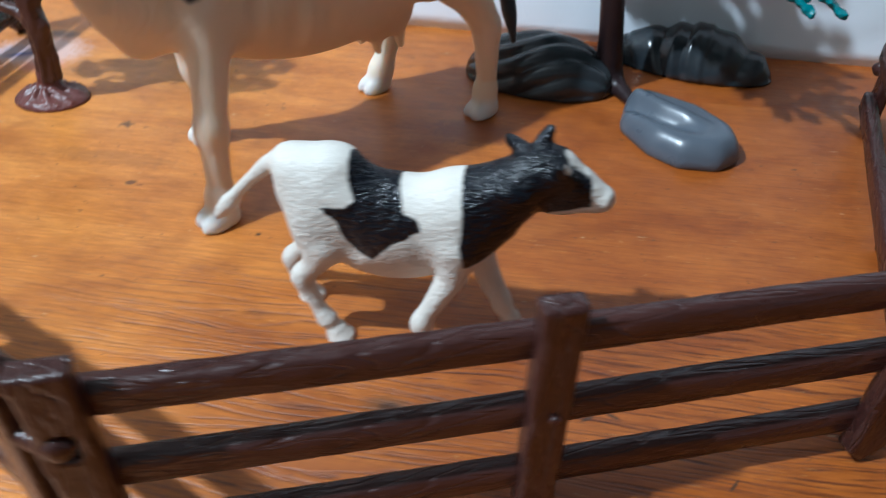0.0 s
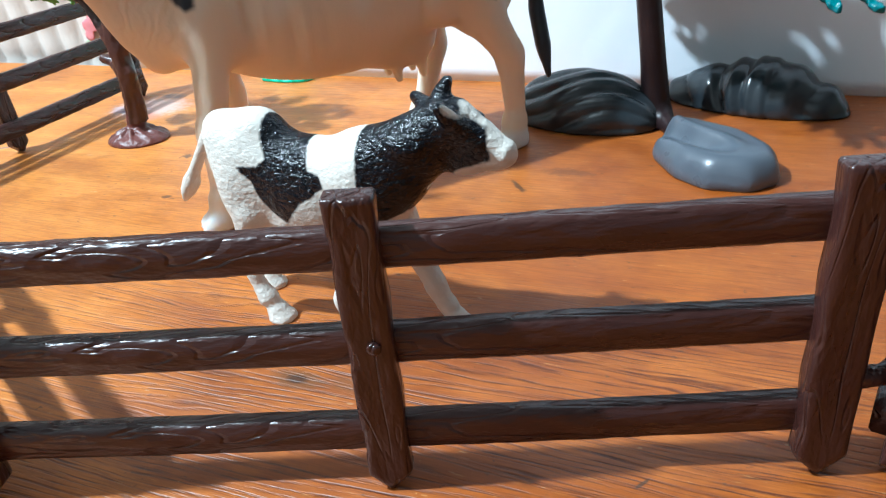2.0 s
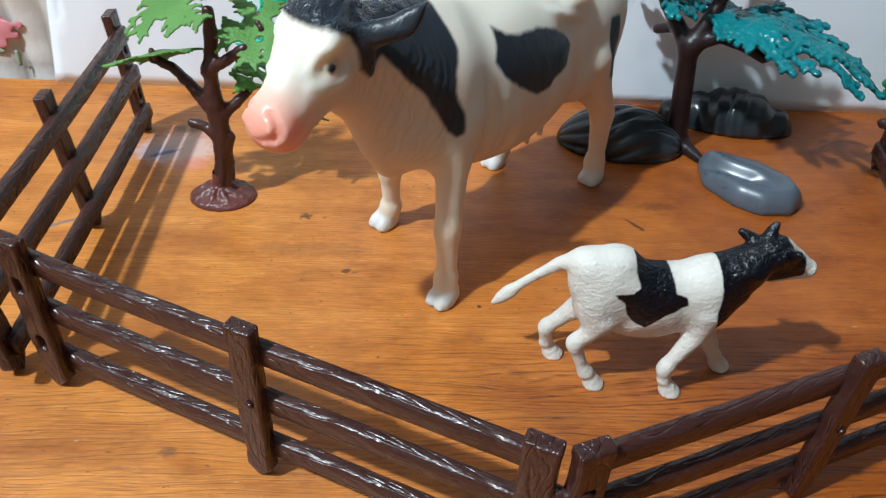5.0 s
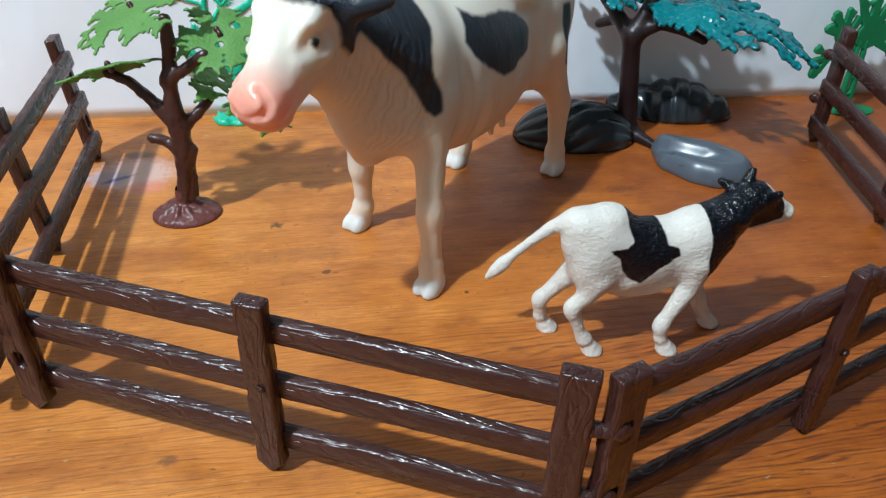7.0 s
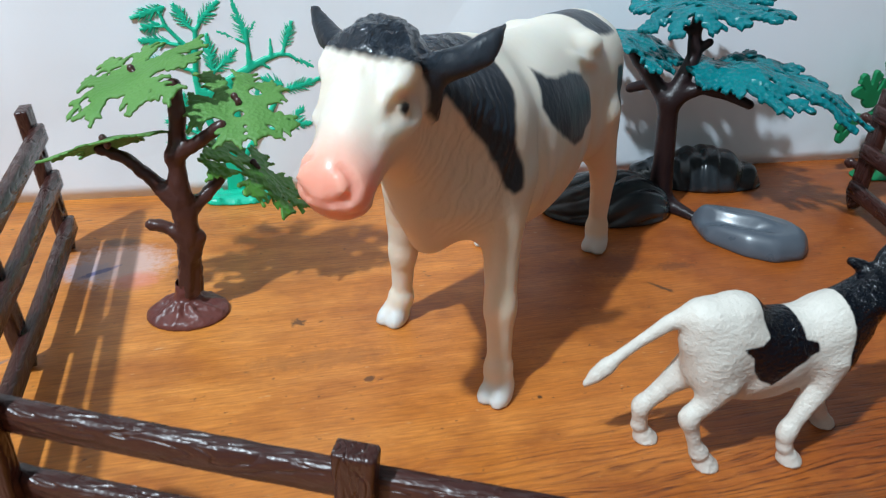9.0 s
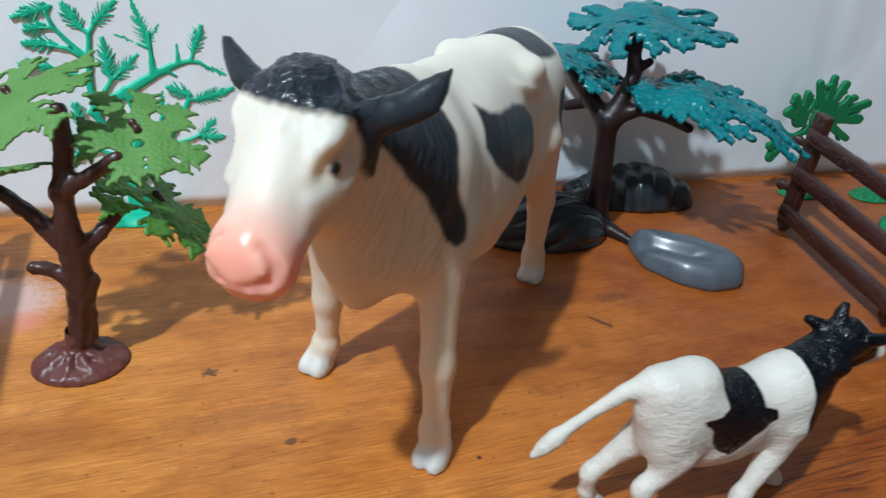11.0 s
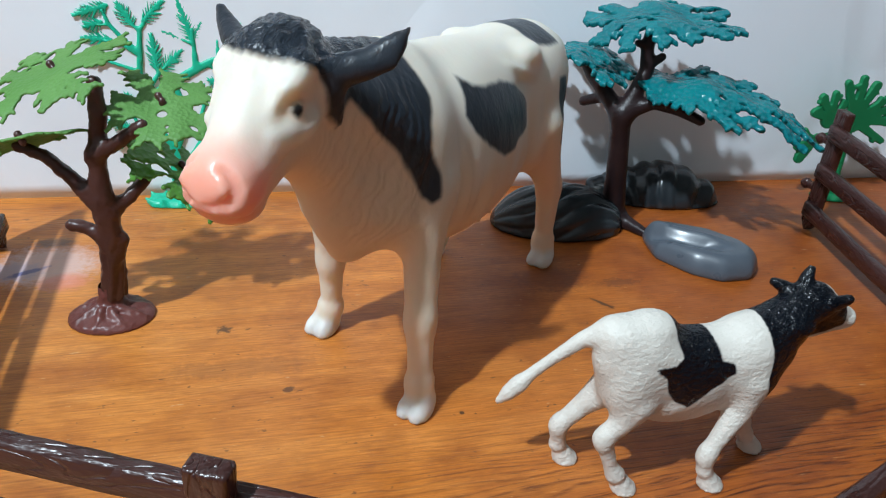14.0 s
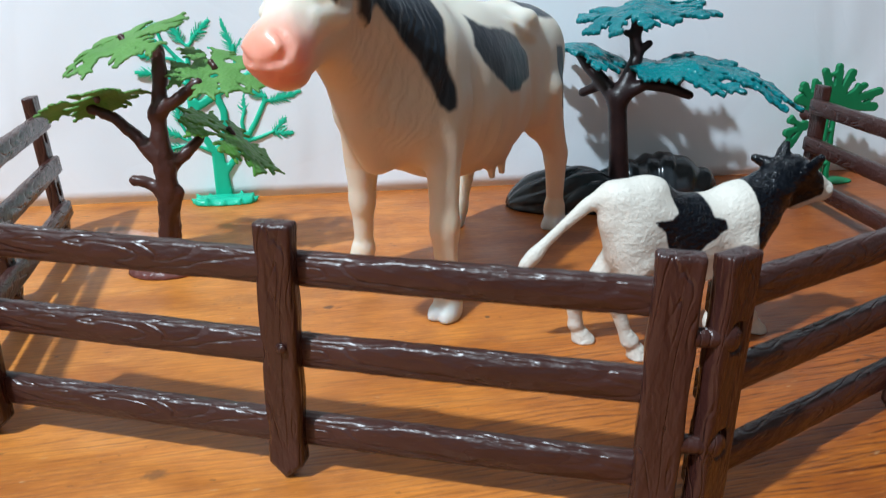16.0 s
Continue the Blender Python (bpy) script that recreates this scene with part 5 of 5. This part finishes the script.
    # each tuft: where its spine starts and ends
    tufts = (
        (-0.86, 0.82, -0.77, 0.91), (-0.905, 0.80, -0.96, 0.895), (-1.0, 0.88, -1.14, 0.835), (-1.03, 0.81, -1.10, 0.79), (-1.0, 0.735, -1.12, 0.74), (-1.03, 0.65, -1.14, 0.66),
        (-0.825, 0.61, -0.835, 0.77), (-0.81, 0.60, -0.71, 0.70), (-0.47, 0.66, -0.37, 0.61), (-0.56, 0.72, -0.555, 0.82), (-0.5, 0.71, -0.46, 0.82), (-0.665, 0.74, -0.72, 0.93),
        (-0.665, 0.75, -0.61, 0.84), (-0.69, 0.74, -0.79, 0.78), (-0.60, 0.615, -0.47, 0.60), (-0.52, 0.53, -0.61, 0.565), (-0.50, 0.505, -0.34, 0.555), (-0.50, 0.345, -0.39, 0.335),
        (-0.49, 0.345, -0.425, 0.42), (-0.635, 0.44, -0.63, 0.55), (-0.96, 0.34, -1.05, 0.375), (-0.955, 0.41, -0.965, 0.50), (-0.96, 0.285, -1.05, 0.265),
    )
    rng = random.Random(2)
    for count, (x0, y0, x1, y1) in enumerate(tufts):
        a, long = math.atan2(y1 - y0, x1 - x0), math.hypot(x1 - x0, y1 - y0)
        steps = max(7, int(long / 0.012))
        fan = []
        for n in range(steps):
            q = n / (steps - 1)
            for s in (-1, 1):
                lean = 0.95 - 0.6 * q + rng.uniform(-0.12, 0.12)
                fan.append((x0 + 0.85 * q * (x1 - x0), y0 + 0.85 * q * (y1 - y0), a + s * lean, rng.uniform(0.85, 1.15) * (0.026 + 0.024 * math.sin(math.pi * min(1, q + 0.12)))))

        def tuft(X, Y):
            d = rod2(X, Y, (x0, y0), (x1, y1), 0.008, 0.003)
            for x, y, b, l in fan:
                d = np.minimum(d, rod2(X, Y, (x, y), (x + l * math.cos(b), y + l * math.sin(b)), 0.0042, 0.0012))
            return d

        low = (min(x0, x1) - 0.09, max(-0.01, min(y0, y1) - 0.09))
        v, f = sheet(low, (max(x0, x1) + 0.09, max(y0, y1) + 0.09), 0.0036, tuft, 0.010)
        link("needle_tuft", upright(v, -0.76, 0.079 + 0.002 * (count % 5 - 2), 0.022), f, MINT, base)


mint_tree()


def palm():
    base = thing("toy_palm_tree", at(2.73, 1.36), "flat dark green plastic toy palm behind the fence", "toy tree")
    c = Clay((-0.2, -0.12, -0.02), (0.2, 0.12, 0.08), 0.009)
    c.ball((0.0, 0, 0.0), (0.16, 0.09, 0.024), 0.01)
    c.floor()
    v, f = c.skin()
    link("base", v, f, GREEN, base)

    def stems(X, Y):
        d = rod2(X, Y, (-0.02, 0.0), (-0.045, 0.42), 0.016, 0.013)
        d = np.minimum(d, rod2(X, Y, (-0.075, 0.0), (-0.085, 0.42), 0.015, 0.012))
        for z in (0.1, 0.2, 0.3):
            d = np.minimum(d, rod2(X, Y, (-0.075, z), (-0.03, z + 0.02), 0.007, 0.007))
        return d

    v, f = sheet((-0.14, -0.0), (0.06, 0.48), 0.007, stems, 0.03)
    link("trunk", upright(v, 0.0, 0.0), f, GREEN, base)
    fans = (
        ((-0.05, 0.45), 0.075, ((-0.15, 0.65), (-0.06, 0.67), (0.03, 0.635), (0.13, 0.565), (0.24, 0.53), (0.22, 0.44), (0.18, 0.33))),
        ((-0.19, 0.45), 0.05, ((-0.2, 0.59), (-0.27, 0.57), (-0.29, 0.49), (-0.12, 0.54))),
        ((-0.22, 0.34), 0.03, ((-0.32, 0.37), (-0.33, 0.30), (-0.3, 0.23), (-0.1, 0.38))),
    )
    for hub, solid, tips in fans:

        def leaf(X, Y):
            d = np.hypot(X - hub[0], Y - hub[1]) - solid
            for n, tip in enumerate(tips):
                d = np.minimum(d, rod2(X, Y, hub, tip, solid * 0.34, 0.019 + 0.004 * (n % 3)))
                mid = (0.3 * hub[0] + 0.7 * tip[0], 0.3 * hub[1] + 0.7 * tip[1])
                b = math.atan2(tip[1] - hub[1], tip[0] - hub[0]) + (0.7 if n % 2 else -0.7)
                d = np.minimum(d, rod2(X, Y, mid, (mid[0] + 0.04 * math.cos(b), mid[1] + 0.04 * math.sin(b)), 0.016, 0.012))
            return d

        v, f = sheet((-0.5, 0.16), (0.4, 0.78), 0.008, leaf, 0.026)
        link("leaf", upright(v, 0.0, 0.006 * fans.index((hub, solid, tips))), f, GREEN, base)


palm()


def tree_foot():
    c = Clay((-0.22, -0.16, -0.02), (0.22, 0.16, 0.08), 0.009)
    c.ball((0.0, 0, 0.0), (0.17, 0.1, 0.024), 0.01).ball((0.05, 0.0, 0.02), (0.05, 0.04, 0.03), 0.02)
    for n in range(30):
        a = n * 2.4
        c.ball((0.024 * n ** 0.5 * math.cos(a), 0.015 * n ** 0.5 * math.sin(a), 0.022), (0.012, 0.012, 0.01), 0.006)
    c.floor()
    v, f = c.skin()
    return tagged(link("toy_tree_base", v, f, GREEN), "flat green plastic toy tree base on the table", "toy tree", "toy tree bases")


foot = tree_foot()
foot.matrix_world = at(3.18, 1.26)
copy_thing(foot, at(3.0, 0.92, 0, 35))


# ---- toy rocks ----
def rock(name, centre, turn, r, relief, label):
    """A low moulded dome; relief(x, y, z) gives its folds."""
    c = Clay((-r[0] - 0.06, -r[1] - 0.06, -0.02), (r[0] + 0.06, r[1] + 0.06, r[2] + 0.06), 0.009)
    c.ball((0, 0, 0), r, 0.03)
    c.floor()
    v, f = c.skin()
    ob = tagged(link(name, v, f, ROCK), label, "toy rock")
    x, y, z = v.T
    swell(ob, np.clip(z / 0.02, 0, 1) * (relief(x, y, z) + 0.006 * ripple(v, 9.0, 3.0)))
    ob.matrix_world = at(centre[0], centre[1], 0, turn)


def shell_folds(x, y, z):
    """Ridges that run from end to end, closing at both."""
    a = np.arctan2(z, y) + 0.35 * np.sin(x * 6.0) + 0.25 * x
    return 0.013 * (np.abs(np.sin(a * 6.5 + 0.5 * np.sin(x * 11))) ** 0.8 - 0.5) * np.clip(1.25 - (x / 0.33) ** 2, 0, 1)


def scallops(x, y, z):
    """Upright folds side by side, as a curtain."""
    q = x + 0.12 * z + 0.025 * np.sin(x * 14) + 0.02 * np.sin(z * 19 + x * 5)
    return 0.017 * (np.abs(np.sin(q * 26.0)) ** 0.7 - 0.5) + 0.012 * np.sin(x * 13 + 1) + 0.004 * np.sin(q * 73.0)


rock("toy_rock", (0.98, 1.17), -8, (0.325, 0.19, 0.205), shell_folds, "low charcoal plastic toy rock with long ridges under the tree")
rock("toy_rock", (1.63, 1.435), -13, (0.365, 0.155, 0.185), scallops, "glossy charcoal plastic toy rock with folds by the paper")

# a soap-smooth stone: steep sides, a sloping top and one bent crest
def stone():
    c = Clay((-0.36, -0.34, -0.02), (0.34, 0.36, 0.2), 0.0075)
    X, Y, Z = np.meshgrid(*c.axes, indexing="ij", sparse=True)
    x, y = X[:, :, 0] + 0 * Y[:, :, 0], Y[:, :, 0] + 0 * X[:, :, 0]
    plan = polygon_inside(x, y, [(-0.225, 0.03), (-0.13, -0.13), (-0.02, -0.21), (0.12, -0.205), (0.2, -0.125), (0.19, -0.01), (0.08, 0.13), (-0.11, 0.235), (-0.195, 0.22)])
    for _ in range(14):
        plan = (plan + np.roll(plan, 1, 0) + np.roll(plan, -1, 0) + np.roll(plan, 1, 1) + np.roll(plan, -1, 1)) / 5
    plan = plan + 0.008
    edge = np.clip(plan / 0.07, 0, 1)
    dome = 0.11 * np.sqrt(np.clip(1 - (1 - edge) ** 2, 0, 1)) + 0.06 * np.clip(plan - 0.07, 0, 1)
    off = -0.72 * (x + 0.13) - 0.69 * (y - 0.12) + 0.015 * np.sin((x - y) * 9.0)
    along = np.clip((0.13 - (0.69 * x - 0.72 * y)) / 0.12, 0, 1)
    top = dome + along * np.clip(plan / 0.03, 0, 1) * (0.02 * np.exp(-((off / 0.028) ** 2)) - 0.036 * np.exp(-(((off - 0.055) / 0.034) ** 2)))
    c.d = np.maximum((Z - top[:, :, None]) * 0.5, -plan[:, :, None] + 0.25 * np.clip(0.03 - Z, 0, 1)).astype(np.float32)
    c.floor()
    v, f = c.skin()
    ob = tagged(link("toy_stone", v, f, STONE), "smooth blue-grey plastic toy stone with a ridge", "toy stone")
    ob.matrix_world = at(1.54, 0.77)


stone()
